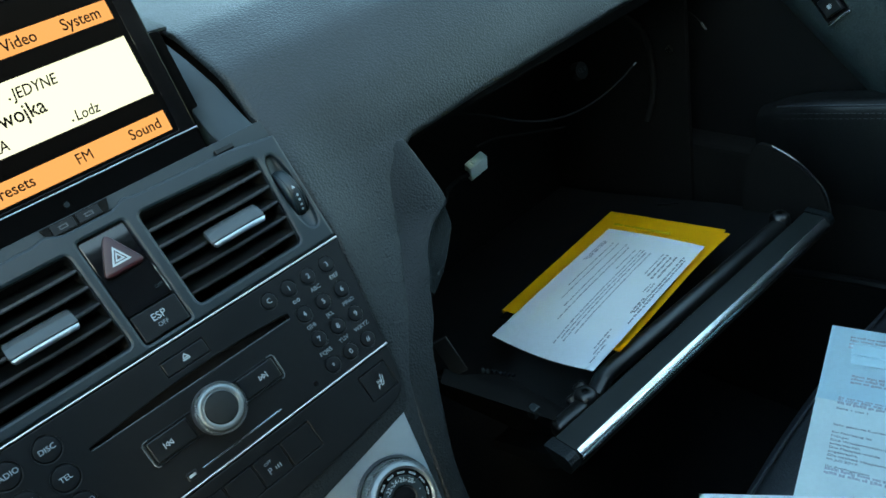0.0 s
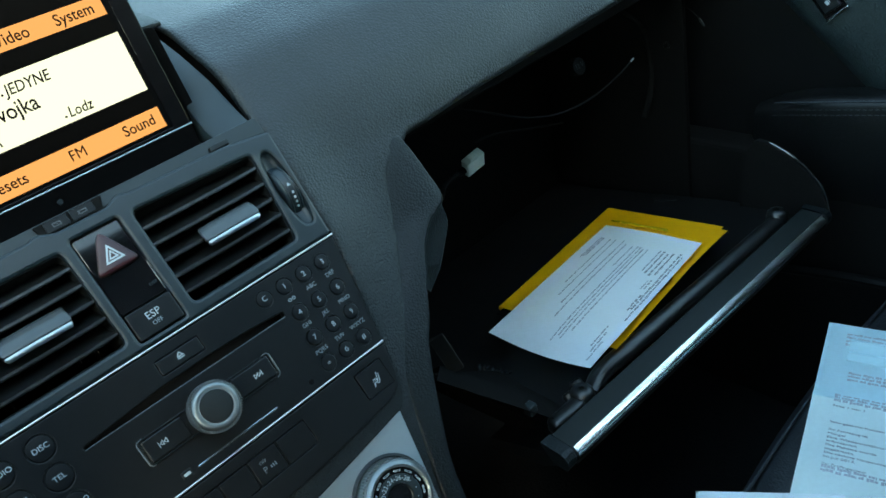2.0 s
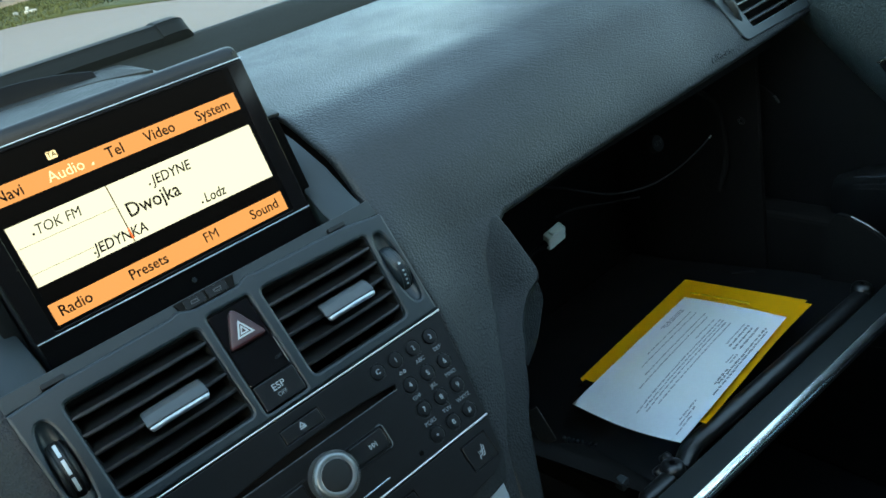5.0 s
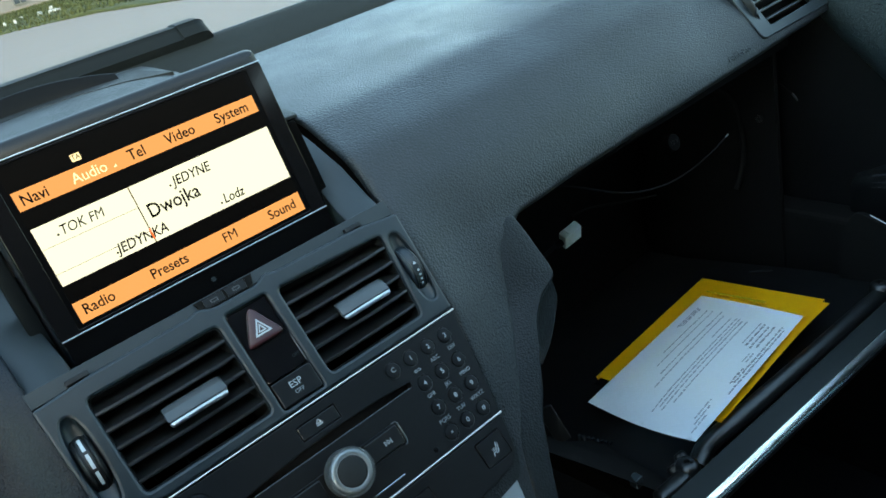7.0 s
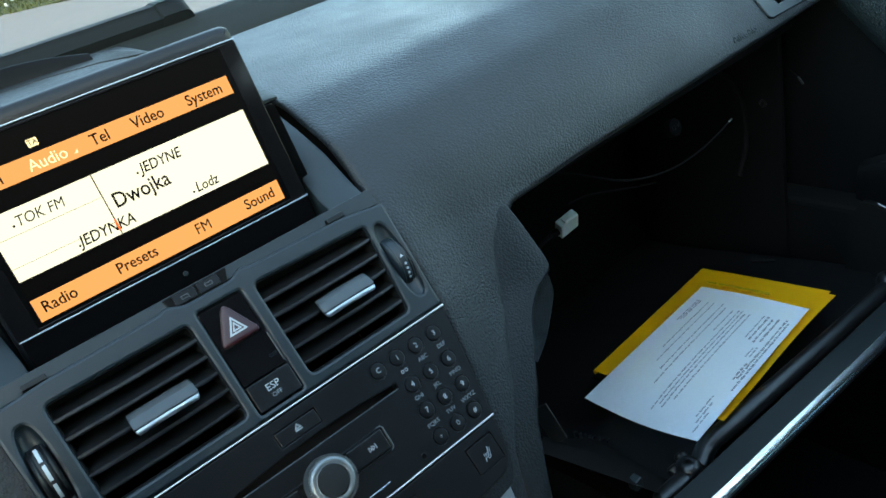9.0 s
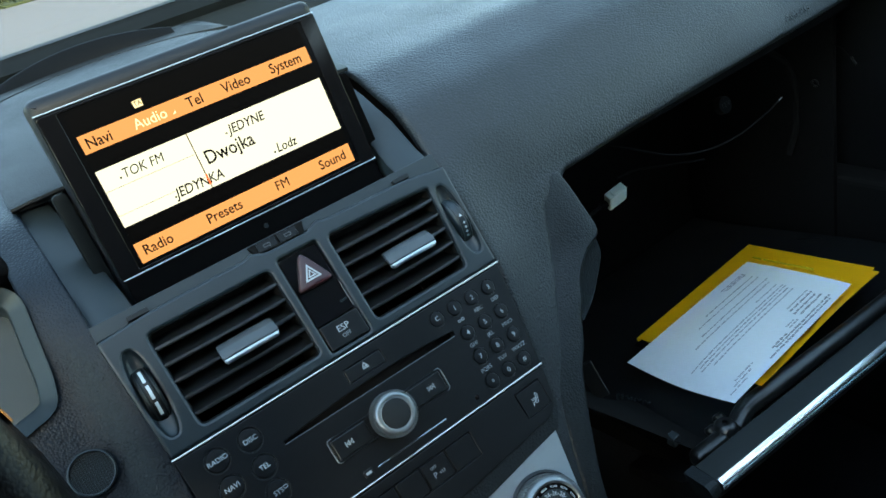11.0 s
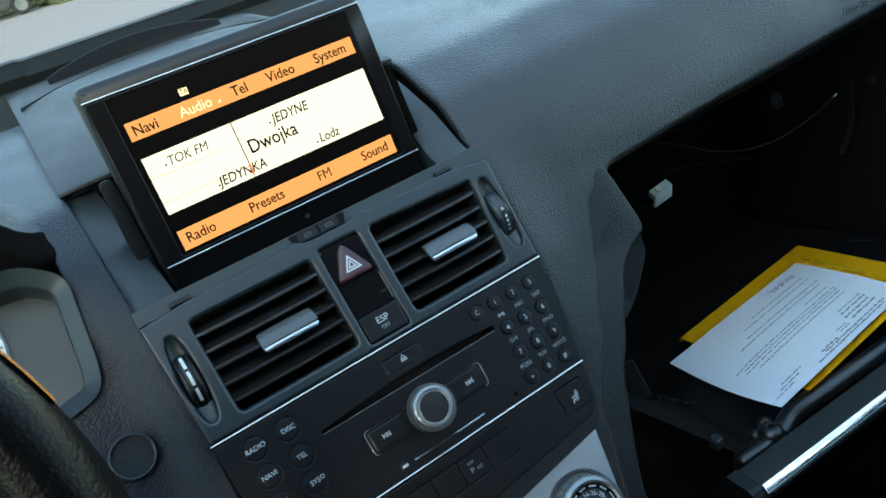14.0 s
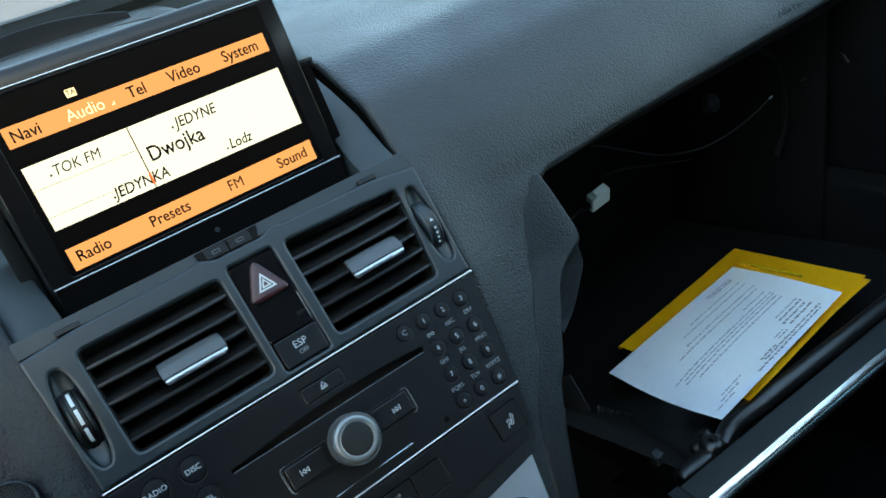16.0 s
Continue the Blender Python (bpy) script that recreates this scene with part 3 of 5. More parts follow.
dash = thing("dashboard", (0.3, 0.2, 0.87), "dark blue-grey dashboard of grained soft plastic", "dashboard")
lower = [(p[0], p[1]) for p in curve_points([(x, y, 0) for x, y in FOLD], 4)]
right = [(0.1290, 0.083), (0.1275, 0.04), (0.1255, 0.0), (0.1195, -0.04), (0.1135, -0.0745), (0.1095, -0.098), (0.1035, -0.1115), (0.095, -0.119), (0.0865, -0.158), (0.079, -0.2), (0.072, -0.23)]
right += list(reversed(lower)) + [(0.222, 0.0382), (0.245, 0.0390), (0.30, 0.0415), (0.40, 0.0430), (0.55, 0.0445), (0.715, 0.0480), (0.715, 0.0550), (0.606, 0.0560), (0.599, 0.122), (0.715, 0.122), (0.715, 0.47), (0.134, 0.47), (0.134, 0.20), (0.1335, 0.18), (0.1325, 0.15), (0.1315, 0.11), (0.130, 0.09)]
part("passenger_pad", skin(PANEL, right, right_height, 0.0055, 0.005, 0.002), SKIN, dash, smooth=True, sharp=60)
outer = curve_points([(0.2150, 0.0330, 0), (0.2165, 0.0200, 0), (0.2172, 0.0040, 0), (0.2172, -0.0170, 0), (0.2090, -0.0225, 0), (0.1985, -0.0270, 0), (0.1825, -0.0400, 0), (0.1715, -0.0563, 0), (0.1640, -0.0650, 0), (0.1533, -0.0815, 0), (0.1432, -0.0930, 0), (0.1349, -0.1065, 0), (0.1180, -0.1400, 0), (0.1040, -0.1750, 0), (0.0940, -0.2300, 0)], 4)


def cap_height(u, v):
    return -0.0165 + 0.0060 * ease((u - 0.165 + 1.2 * max(-v - 0.02, 0)) / 0.05) + 0.0008 * ease((-v - 0.06) / 0.05)


shape = [(p.x - 0.003, p.y) for p in outer] + [(p[0] - 0.005, p[1]) for p in reversed(lower)]
part("end_cap", skin(PANEL, shape, cap_height, 0.006, 0.003, 0.03), CAP, dash, "fine-grained cheek beside the glove box", smooth=True, sharp=60)
near = curve_points([(0.2155, -0.0160, 0), (0.1985, -0.0265, 0), (0.1820, -0.0395, 0), (0.1710, -0.0555, 0), (0.1640, -0.0640, 0)], 5)
away = curve_points([(0.2190, -0.0200, 0), (0.2150, -0.0350, 0), (0.2040, -0.0460, 0), (0.1870, -0.0600, 0), (0.1695, -0.0700, 0)], 5)
rows = [[PANEL @ Vector((p.x, p.y, -0.0150)), PANEL @ Vector((p.x * 0.94 + q.x * 0.06, p.y * 0.94 + q.y * 0.06, -0.0158)), PANEL @ Vector((q.x, q.y, -0.0225)), PANEL @ Vector((q.x + 0.001, q.y - 0.001, -0.0245)), PANEL @ Vector((q.x - 0.002, q.y, -0.07))] for p, q in zip(near, away)]
part("cap_facet", loft(rows, closed=False), CAP, dash, "bevelled inner edge of the cheek", smooth=True, sharp=30)

left = [(-0.1245, 0.11), (-0.1255, 0.15), (-0.1265, 0.18), (-0.128, 0.20), (-0.128, 0.47), (-0.70, 0.47), (-0.70, 0.24), (-0.30, 0.24), (-0.19, 0.215), (-0.160, 0.192), (-0.149, 0.172), (-0.1438, 0.159), (-0.1422, 0.151), (-0.1428, 0.147), (-0.1448, 0.143), (-0.1455, 0.112), (-0.151, 0.0755), (-0.1555, 0.0635), (-0.163, 0.058), (-0.172, 0.055), (-0.70, 0.045), (-0.70, -0.26), (-0.105, -0.26), (-0.119, -0.08), (-0.1215, -0.03), (-0.1205, 0.0), (-0.1225, 0.04), (-0.124, 0.083)]
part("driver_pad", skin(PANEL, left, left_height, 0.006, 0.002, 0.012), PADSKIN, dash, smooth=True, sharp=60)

# instrument binnacle
rows = []
for u in np.linspace(-0.1385, -0.46, 50):
    d = max(-u - 0.141, 0)
    vl, vb = 0.143 + 0.095 * (1 - math.exp(-d / 0.07)), 0.137 + 0.1 * min(d, 0.2)
    lip = -0.017 + 0.32 * max(d - 0.008, 0) ** 1.0 * (1 if d < 0.15 else 0.15 / d)
    back = left_height(u, vl + 0.062) - 0.004
    row = [(u, vl + 0.066, back), (u, vl + 0.046, 0.55 * back + 0.45 * lip + 0.005), (u, vl + 0.032, lip - 0.002), (u, vl + 0.025, lip + 0.0015), (u, vl + 0.020, lip + 0.0015), (u, vl + 0.012, lip - 0.002), (u, vl - 0.003, lip - 0.006), (u, vl - 0.009, lip - 0.015), (u, 0.4 * vl + 0.6 * vb, -0.034), (u, vb, -0.056)]
    sunk = [(u, q, left_height(u, q) - e - 0.0018 * (1 - ease(d / 0.006))) for q, e in ((0.204, 0.001), (0.192, 0.001), (0.182, 0.0005), (0.172, 0.0005), (0.166, 0.0), (0.160, 0.0), (0.152, 0.0), (0.147, 0.003), (0.143, 0.012), (0.139, 0.026))]
    g = ease(d / 0.050)
    row = [Vector(p) * (1 - g) + Vector(q) * g for p, q in zip(sunk, row)]
    rows.append([PANEL @ p for p in curve_points(row, 4)])
part("binnacle_hood", loft([r[:15] for r in rows], closed=False), PADSKIN, dash, "grained hood over the instruments", smooth=True, sharp=80)
# Same leather as the hood; the black stands for shade below its edge.
part("hood_lip", loft([r[14:] for r in rows], closed=False), TRIMSHADE, dash, "front lip and underside of the hood, shade coloured black", smooth=True, sharp=80)
ring = rounded([(-0.1445, 0.130), (-0.1515, 0.073), (-0.157, 0.058), (-0.190, 0.051), (-0.46, 0.045), (-0.46, 0.165), (-0.165, 0.147)], 0.010, 6)
inner = offset(ring, 0.009)
rows = []
for lp, n in ((ring, -0.012), (offset(ring, 0.001), -0.0132), (inner, -0.0175), (offset(ring, 0.0102), -0.0190), (offset(ring, 0.0125), -0.040)):
    rows.append([PANEL @ Vector((x, y, n)) for x, y in lp])
part("instrument_bezel", loft(rows), SATIN, dash, "smooth grey surround of the instruments", smooth=True, sharp=35)
cluster = thing("instrument_cluster", PANEL @ Vector((-0.28, 0.11, -0.055)), "grey instrument cluster with a pale round dial", "gauges")
part("gauge_face", plate(PANEL, offset(ring, 0.0115), -0.048, -0.038, 0.0005), GAUGE, cluster)
dial = PANEL @ Matrix.Translation((-0.236, 0.118, -0.038))
part("dial_ring", lathe(dial, [(0.036, 0.0), (0.036, 0.003), (0.0445, 0.004), (0.0455, 0.0)], 48), DIAL, cluster, smooth=True)
part("dial_face", plate(dial, disc(0, 0, 0.036, 40), 0.0, 0.002, 0.0003), GLOSS, cluster)
for k in range(48):
    a = 2 * math.pi * k / 48
    part("tick", solid(dial @ pose(0, 0, 0, 0, 0, math.degrees(a)), 0.0385 if k % 4 else 0.037, 0.0435, -0.00035, 0.00035, 0.0036, 0.0044), KEY, cluster)

# steering wheel
WHEEL = Matrix.Translation((-0.353, -0.155, 0.972)) @ pose(0, 0, 0, 66, 0, 0)
wheel = thing("steering_wheel", (-0.353, -0.155, 0.972), "black leather steering wheel with a thin orange strip", "steering wheel")


def rim_ring(a, R, r0, r1, lo=0, hi=2 * math.pi, n=14):
    return [WHEEL @ Vector(((R + (r0 * math.cos(lo + (hi - lo) * k / n))) * math.cos(a), (R + r0 * math.cos(lo + (hi - lo) * k / n)) * math.sin(a), r1 * math.sin(lo + (hi - lo) * k / n))) for k in range(n)]


part("rim", loft([rim_ring(2 * math.pi * k / 72, 0.186, 0.0155, 0.018) for k in range(73)]), RIM, wheel, smooth=True, sharp=80)
# Thin glossy orange strip over a short arc of the rim.
part("orange_strip", loft([rim_ring(radians(14 + k), 0.186, 0.0162, 0.0187, radians(330), radians(376), 8) for k in range(42)], closed=False), ORANGE, wheel, "thin orange strip along part of the rim", smooth=True)
part("hub", lathe(WHEEL, [(0.0001, 0.035), (0.05, 0.034), (0.075, 0.024), (0.085, 0.0), (0.08, -0.03), (0.0001, -0.03)], 36), SEAT, wheel, smooth=True)
for a in (0, 180, 270):
    part("spoke", solid(WHEEL @ pose(0, 0, 0, 0, 0, a), 0.07, 0.176, -0.022, 0.022, -0.012, 0.006, 0.006), SEAT, wheel, smooth=True)

# round microphone grille in the driver's pad
GR = PANEL @ Matrix.Translation((-0.1585, 0.0185, -0.0128))
grille = thing("microphone_grille", GR.translation, "round black mesh grille set in the dash", "grille")
part("rim", lathe(GR, [(0.0128, -0.002), (0.0128, 0.0012), (0.0122, 0.0016), (0.0116, 0.0012), (0.0114, -0.003)], 32), SATIN, grille, smooth=True)
part("backing", plate(GR, disc(0, 0, 0.0115, 28), -0.004, -0.0022, 0.0003), DEEP, grille)
bm = bmesh.new()
for k in range(-7, 8):
    o = k * 0.00155
    h = math.sqrt(max(0.0115 ** 2 - o * o, 0))
    solid(GR, o - 0.0003, o + 0.0003, -h, h, -0.002, -0.0012, bm=bm)
    solid(GR, -h, h, o - 0.0003, o + 0.0003, -0.002, -0.0011, bm=bm)
part("mesh", bm, SATIN, grille)

# top of the dash behind the screen
hood = thing("screen_cover", (0, 0.3, 1.02), "smooth grey cover flap behind the raised screen", "cover")
rows = []
for y, z in ((0.155, 1.0050), (0.1440, 1.0048), (0.1422, 1.0060), (0.1424, 1.0078), (0.1465, 1.0092), (0.20, 1.0155), (0.28, 1.0255), (0.37, 1.0335), (0.44, 1.0365), (0.478, 1.0370), (0.486, 1.0345), (0.488, 1.015)):
    rows.append([(s * (0.1275 if abs(s) > 0.99 else 0.1265), y + 0.006 * abs(s) ** 8, z + 0.003 - 0.0025 * abs(s) ** 10) for s in np.linspace(-1, 1, 41)])
part("flap", loft(rows, closed=False), HOOD, hood, smooth=True, sharp=60)
part("flap_underside", solid(W0, -0.124, 0.124, 0.150, 0.36, 0.985, 0.995), DEEP, hood)
HT = Matrix.Translation((0, 0.37, 1.0365)) @ pose(0, 0, 0, 1.5, 0, 0)
HS = Matrix.Translation((0, 0.37, 1.0372)) @ pose(0, 0, 0, 2, 0, 0)
part("inset", plate(HS, rounded([(-0.122, -0.003), (-0.085, 0.036), (-0.04, 0.057), (0, 0.063), (0.04, 0.057), (0.085, 0.036), (0.122, -0.003), (0.108, 0.092), (-0.108, 0.092)], 0.003), -0.003, 0.0003, 0.0003), HOODINSET, hood, "darker inset tray")
rows = []
for s in np.linspace(-1, 1, 33):
    x, h, back = 0.088 * s, 0.007 + 0.0105 * (1 - s * s), 0.085 - 0.018 * s * s
    rows.append([HT @ Vector(p) for p in ((x, back - 0.010, -0.006), (x, back - 0.008, -0.002), (x, back + 0.003, h - 0.001), (x, back + 0.005, h), (x, back + 0.008, h - 0.0005), (x, back + 0.014, -0.004))])
part("lens_flap", loft(rows, closed=False, caps=True), FLAP, hood, "long dark lens-shaped flap", smooth=True, sharp=40)
bar = thing("windscreen_trim_bar", (0.05, 0.52, 1.02), "black ribbed trim bar along the windscreen base", "trim")
prof = [(0.505, 1.02), (0.495, 1.040), (0.492, 1.0475), (0.4925, 1.0485), (0.505, 1.060), (0.507, 1.0615), (0.53, 1.062), (0.56, 1.05)]
part("bar", loft([[(x, p.x, p.y) for p in curve_points(prof, 3)] for x in np.linspace(-0.102, 0.19, 12)], closed=False), TRIM, bar, smooth=True, sharp=25)
full = curve_points(prof, 6)
rows = [[(x, p.x - g, p.y + g) for p in full] for x, g in ((0.186, 0.0004), (0.1875, 0.0016), (0.196, 0.0018), (0.206, 0.0018))]
for k in range(1, 8):
    a = radians(k * 90 / 7)
    rows.append([(0.206 + 0.018 * math.sin(a), p.x - 0.0018 + 0.012 * (1 - math.cos(a)), p.y + 0.0018 - 0.016 * (1 - math.cos(a)) ** 1.5) for p in full])
part("bar_end", loft(rows, closed=False, caps=True), TRIM, bar, "rounded end cap of the bar", smooth=True, sharp=35)
rows = [[(x, p.x - g, p.y + g) for p in full] for x, g in ((-0.100, 0.0005), (-0.104, 0.0018), (-0.300, 0.0018), (-0.70, 0.0018))]
part("bar_end", loft(rows, closed=False), TRIM, bar, smooth=True, sharp=35)
part("bar_face", solid(W0, -0.70, 0.223, 0.50, 0.56, 1.0, 1.03), DEEP, bar)
defrost = thing("defroster_panel", (0.0, 0.55, 1.0), "matt black defroster panel below the windscreen", "trim")
part("panel", loft([[(x, 0.405, 1.0185), (x, 0.412, 1.0215), (x, 0.43, 1.026), (x, 0.47, 1.034), (x, 0.50, 1.0395), (x, 0.60, 1.03), (x, 0.66, 1.0)] for x in np.linspace(-0.7, 0.7, 15)], closed=False), MATT, defrost, smooth=True)

# side strips of the screen bay
bay = thing("screen_bay", (0, 0.09, 0.95), "dark recess round the raised screen with smooth side strips", "recess")
for s in (-1, 1):
    rows = []
    for v, n, xi, rim in ((0.080, -0.004, 0.096, 0.0), (0.10, -0.016, 0.097, 0.002), (0.13, -0.030, 0.100, 0.006), (0.16, -0.046, 0.103, 0.005), (0.19, -0.062, 0.106, 0.001)):
        rows.append([PANEL @ Vector((s * x, v, n + d)) for x, d in ((0.1262 if s < 0 else 0.1224, -0.02), (0.1262 if s < 0 else 0.1224, -0.0005 + rim), (0.1255 if s < 0 else 0.1214, rim), (xi + 0.001, 0.0), (xi, -0.001), (xi, -0.04))])
    part("side_strip", loft(rows, closed=False), SATIN, bay, smooth=True, sharp=35)
rows = []
for v in np.linspace(0.086, 0.196, 23):
    x = float(np.interp(v, (0.083, 0.11, 0.15, 0.18, 0.20), (0.1292, 0.1315, 0.1325, 0.1335, 0.134)))
    rows.append([PANEL @ Vector((x - a, v, pad(v) + b)) for a, b in ((0.0006, -0.0008), (0.0012, -0.0006), (0.0026, -0.0014), (0.0036, -0.0038), (0.0038, -0.0060), (0.0038, -0.04))])
part("gap_trim", loft(rows, closed=False), TRIMSHADE, bay, "black curved trim edging the recess", smooth=True, sharp=60)
part("well_floor", solid(PANEL, -0.125, 0.125, 0.05, 0.19, -0.09, -0.075), DEEP, bay)
part("well_back", loft([[PANEL @ Vector((x, 0.07, -0.08)), PANEL @ Vector((x, 0.20, -0.11))] for x in (-0.13, 0.13)], closed=False), DEEP, bay)

# side vent at the far end of the dash
FV = PANEL @ Matrix.Translation((-0.003, 0, -0.0098))
side_vent = thing("side_vent", FV @ Vector((0.66, 0.075, 0)), "satin grey side air vent at the dash end", "air vent")
vo = rounded([(0.5857, 0.0503), (0.735, 0.0480), (0.735, 0.125), (0.5769, 0.13)], 0.008, 5)
vh = rounded([(0.6072, 0.0594), (0.722, 0.0606), (0.722, 0.115), (0.6012, 0.119)], 0.004)
part("bezel", plate(FV, vo, -0.02, 0.0025, 0.001, holes=[vh, rounded([(0.5892, 0.115), (0.5952, 0.118), (0.6002, 0.072), (0.5952, 0.070)], 0.0025)]), SATIN, side_vent)
part("duct", plate(FV, offset(vh, -0.001), -0.05, -0.03, 0.001), DEEP, side_vent)
for k in range(5):
    part("slat", solid(FV @ Matrix.Translation((0.66, 0.068 + k * 0.0105, -0.006)) @ pose(0, 0, 0, 14, 0, 0), -0.060, 0.060, -0.0009, 0.0009, -0.010, 0.004, 0.0006), SLAT, side_vent)
part("thumb_wheel", lathe(FV @ Matrix.Translation((0.5947, 0.09, -0.014)) @ pose(0, 0, 0, 0, 90, 0), [(0.001, -0.0022), (0.022, -0.0022), (0.0235, -0.0012), (0.0235, 0.0012), (0.022, 0.0022), (0.001, 0.0022)], 40), KEY, side_vent, smooth=True)
writing("AIRBAG", 0.0088, PANEL @ Matrix.Translation((0.541, 0.0515, pad(0.0515) + 0.0003)) @ pose(0, 0, 0, -2, 0, -1), SKIN, dash, "embossed_lettering", depth=0.00028)

# ---- vent panel of the centre console ----
def P(u, v, n=0.0):
    return PANEL @ Matrix.Translation((u * MM, v * MM, n * MM))


def mm(pts):
    return [(x * MM, y * MM) for x, y in pts]


vents = thing("vent_panel", PANEL @ Vector((0, 0.04, 0)), "dark grey centre vent panel with two slatted outlets", "air vent")
VL = rounded(mm([(-97.5, 9), (-17.5, 9), (-18.5, 70), (-99, 70)]), 0.004)
VR = rounded(mm([(25.5, 9), (99, 9), (105.5, 69), (25.5, 72)]), 0.004)
HZ = rounded(mm([(-11.5, 5), (17.5, 5), (17, 73), (-11.5, 73)]), 0.0025)


def slot(u, v, a, b, k=1.0, power=2.6):
    """A blunt oval in millimetres."""
    out = []
    for j in range(40):
        c, s = math.cos(2 * math.pi * j / 40), math.sin(2 * math.pi * j / 40)
        out.append(((u + k * a * math.copysign(abs(c) ** (2 / power), c)) * MM, (v + k * b * math.copysign(abs(s) ** (2 / power), s)) * MM))
    return out


TL, TR = slot(-112.5, 39.5, 6.0, 27.5), slot(113.2, 39.8, 6.0, 26.5)
body = rounded(mm([(-120.5, 1.2), (121, 1.2), (123, 40), (125, 77), (93, 81.5), (29, 83), (24, 85), (15, 81), (-14, 81), (-24, 85), (-29, 83), (-93, 82), (-124.5, 79), (-122.5, 40)]), 0.002)
part("bezel", plate(PANEL, body, -0.03, 0.0024, 0.0019, holes=[VL, VR, HZ, TL, TR]), BEZEL, vents)
part("top_ledge", plate(P(0, 0, -3), rounded(mm([(-124, 80), (-94, 81), (-28, 82), (28, 82), (94, 81), (124, 78), (124, 90), (-124, 90)]), 0.001), -0.01, 0.001, 0.0005), SATIN, vents)
for u, v in ((-97, 83.5), (92, 83.2)):
    part("clip_tab", plate(P(u, v, 0), rect(-0.0065, -0.0016, 0.0065, 0.0016, 0.0006), -0.004, 0.0016, 0.0005), KEY, vents)
notch = part("top_button_bar", plate(P(0, 84.6, -1.2), rounded(mm([(-20, -3.5), (14, -3.5), (17, 4.5), (-23, 4.5)]), 0.001), -0.006, 0.001, 0.0003), DEEP, vents)
for u in (-11, 4):
    part("top_button", plate(P(u, 85, -0.3), rect(-0.0066, -0.0028, 0.0066, 0.0034, 0.0006), 0, 0.0008, 0.0002), FACE, notch)
    part("icon", plate(P(u, 85.2, 0.55), rect(-0.0025, -0.0012, 0.0025, 0.0012, 0.0004), 0, 0.0001, 0.00003, holes=[rect(-0.0018, -0.0006, 0.0018, 0.0006, 0.0002)]), SLAT, notch)


def outlet(name, hole, left, right, tab, tab_u):
    """A slatted outlet: duct, five slats, vertical vanes behind and a sliding tab."""
    vent = part(name, plate(PANEL, offset(hole, -0.0008), -0.055, -0.040, 0.0005), DEEP, vents, "dark duct behind the slats")
    rim = [[PANEL @ Vector((x, y, z)) for x, y in lp] for lp, z in ((offset(hole, -0.0004), -0.001), (offset(hole, 0.0004), -0.0012), (offset(hole, 0.0012), -0.006), (offset(hole, 0.0012), -0.045))]
    part("duct_wall", loft(rim), DEEP, vent, smooth=True, sharp=40)
    for k in range(5):
        v = 18.4 + k * 10.95
        a, b = left(v), right(v)
        m = P((a + b) / 2, v, -4.5) @ pose(0, 0, 0, 27, 0, 0)
        h = (b - a) / 2 * MM
        rows = []
        for s in np.linspace(-1, 1, 9):
            bow = 0.0012 * (1 - s * s)
            rows.append([m @ Vector((s * h, y, z + bow)) for y, z in ((-0.0008, -0.018), (-0.0015, 0.0026), (-0.0012, 0.0042), (0.0, 0.0048), (0.0012, 0.0042), (0.0015, 0.0026), (0.0008, -0.018))])
        part("slat", loft(rows, caps=True), SLAT, vent, smooth=True, sharp=50)
    for k in range(7):
        u = left(40) + (k + 1) * (right(40) - left(40)) / 8
        part("vane", solid(P(u, 40, -33), -0.0008, 0.0008, -0.031, 0.031, -0.010, 0.008, 0.0005), DEEP, vent)
    m = P(tab_u, 38.2, 3.0) @ pose(0, 0, 0, -20, 0, 0)

    def bar(ring, half, lean):
        rows = []
        for s, k in ((-1, 0.72), (-0.985, 0.9), (-0.95, 1.0), (-0.5, 1.0), (0.0, 1.0), (0.5, 1.0), (0.95, 1.0), (0.985, 0.9), (1, 0.72)):
            cy, cz = sum(y for y, z in ring) / len(ring), sum(z for y, z in ring) / len(ring)
            rows.append([m @ Vector((s * (half - lean * (y - cy)) * MM, (cy + (y - cy) * k) * MM, (cz + (z - cz) * k + 0.5 * (1 - s * s)) * MM)) for y, z in ring])
        return loft(rows, caps=True)

    knob = part("slider_tab", bar([(5.7, 0.4), (6.0, 1.6), (5.4, 2.5), (4.8, 2.9), (1.4, 4.5), (0.8, 4.7), (-4.4, 5.0), (-5.2, 4.8), (-5.5, 4.2), (-5.2, 1.6)], 18.3, 0.05), TAB, vent, "grey ridged sliding tab with chrome lower edge", smooth=True, sharp=14)
    part("chrome_edge", bar([(-5.2, 3.2), (-5.9, 4.6), (-7.0, 5.0), (-8.2, 4.4), (-8.7, 3.0), (-8.2, 1.8), (-5.4, 0.8)], 17.7, -0.35), SILVER, knob, smooth=True, sharp=50)
    part("tab_stem", solid(m, -0.006, 0.006, -0.001, 0.004, -0.010, 0.002, 0.001), SLAT, knob)


outlet("left_outlet", VL, lambda v: -97.8 - (v - 9) / 61 * 1.3, lambda v: -17.6 - (v - 9) / 61, True, -51.8)
outlet("right_outlet", VR, lambda v: 25.2, lambda v: 99 + (v - 9) / 61 * 6.4, True, 68.0)


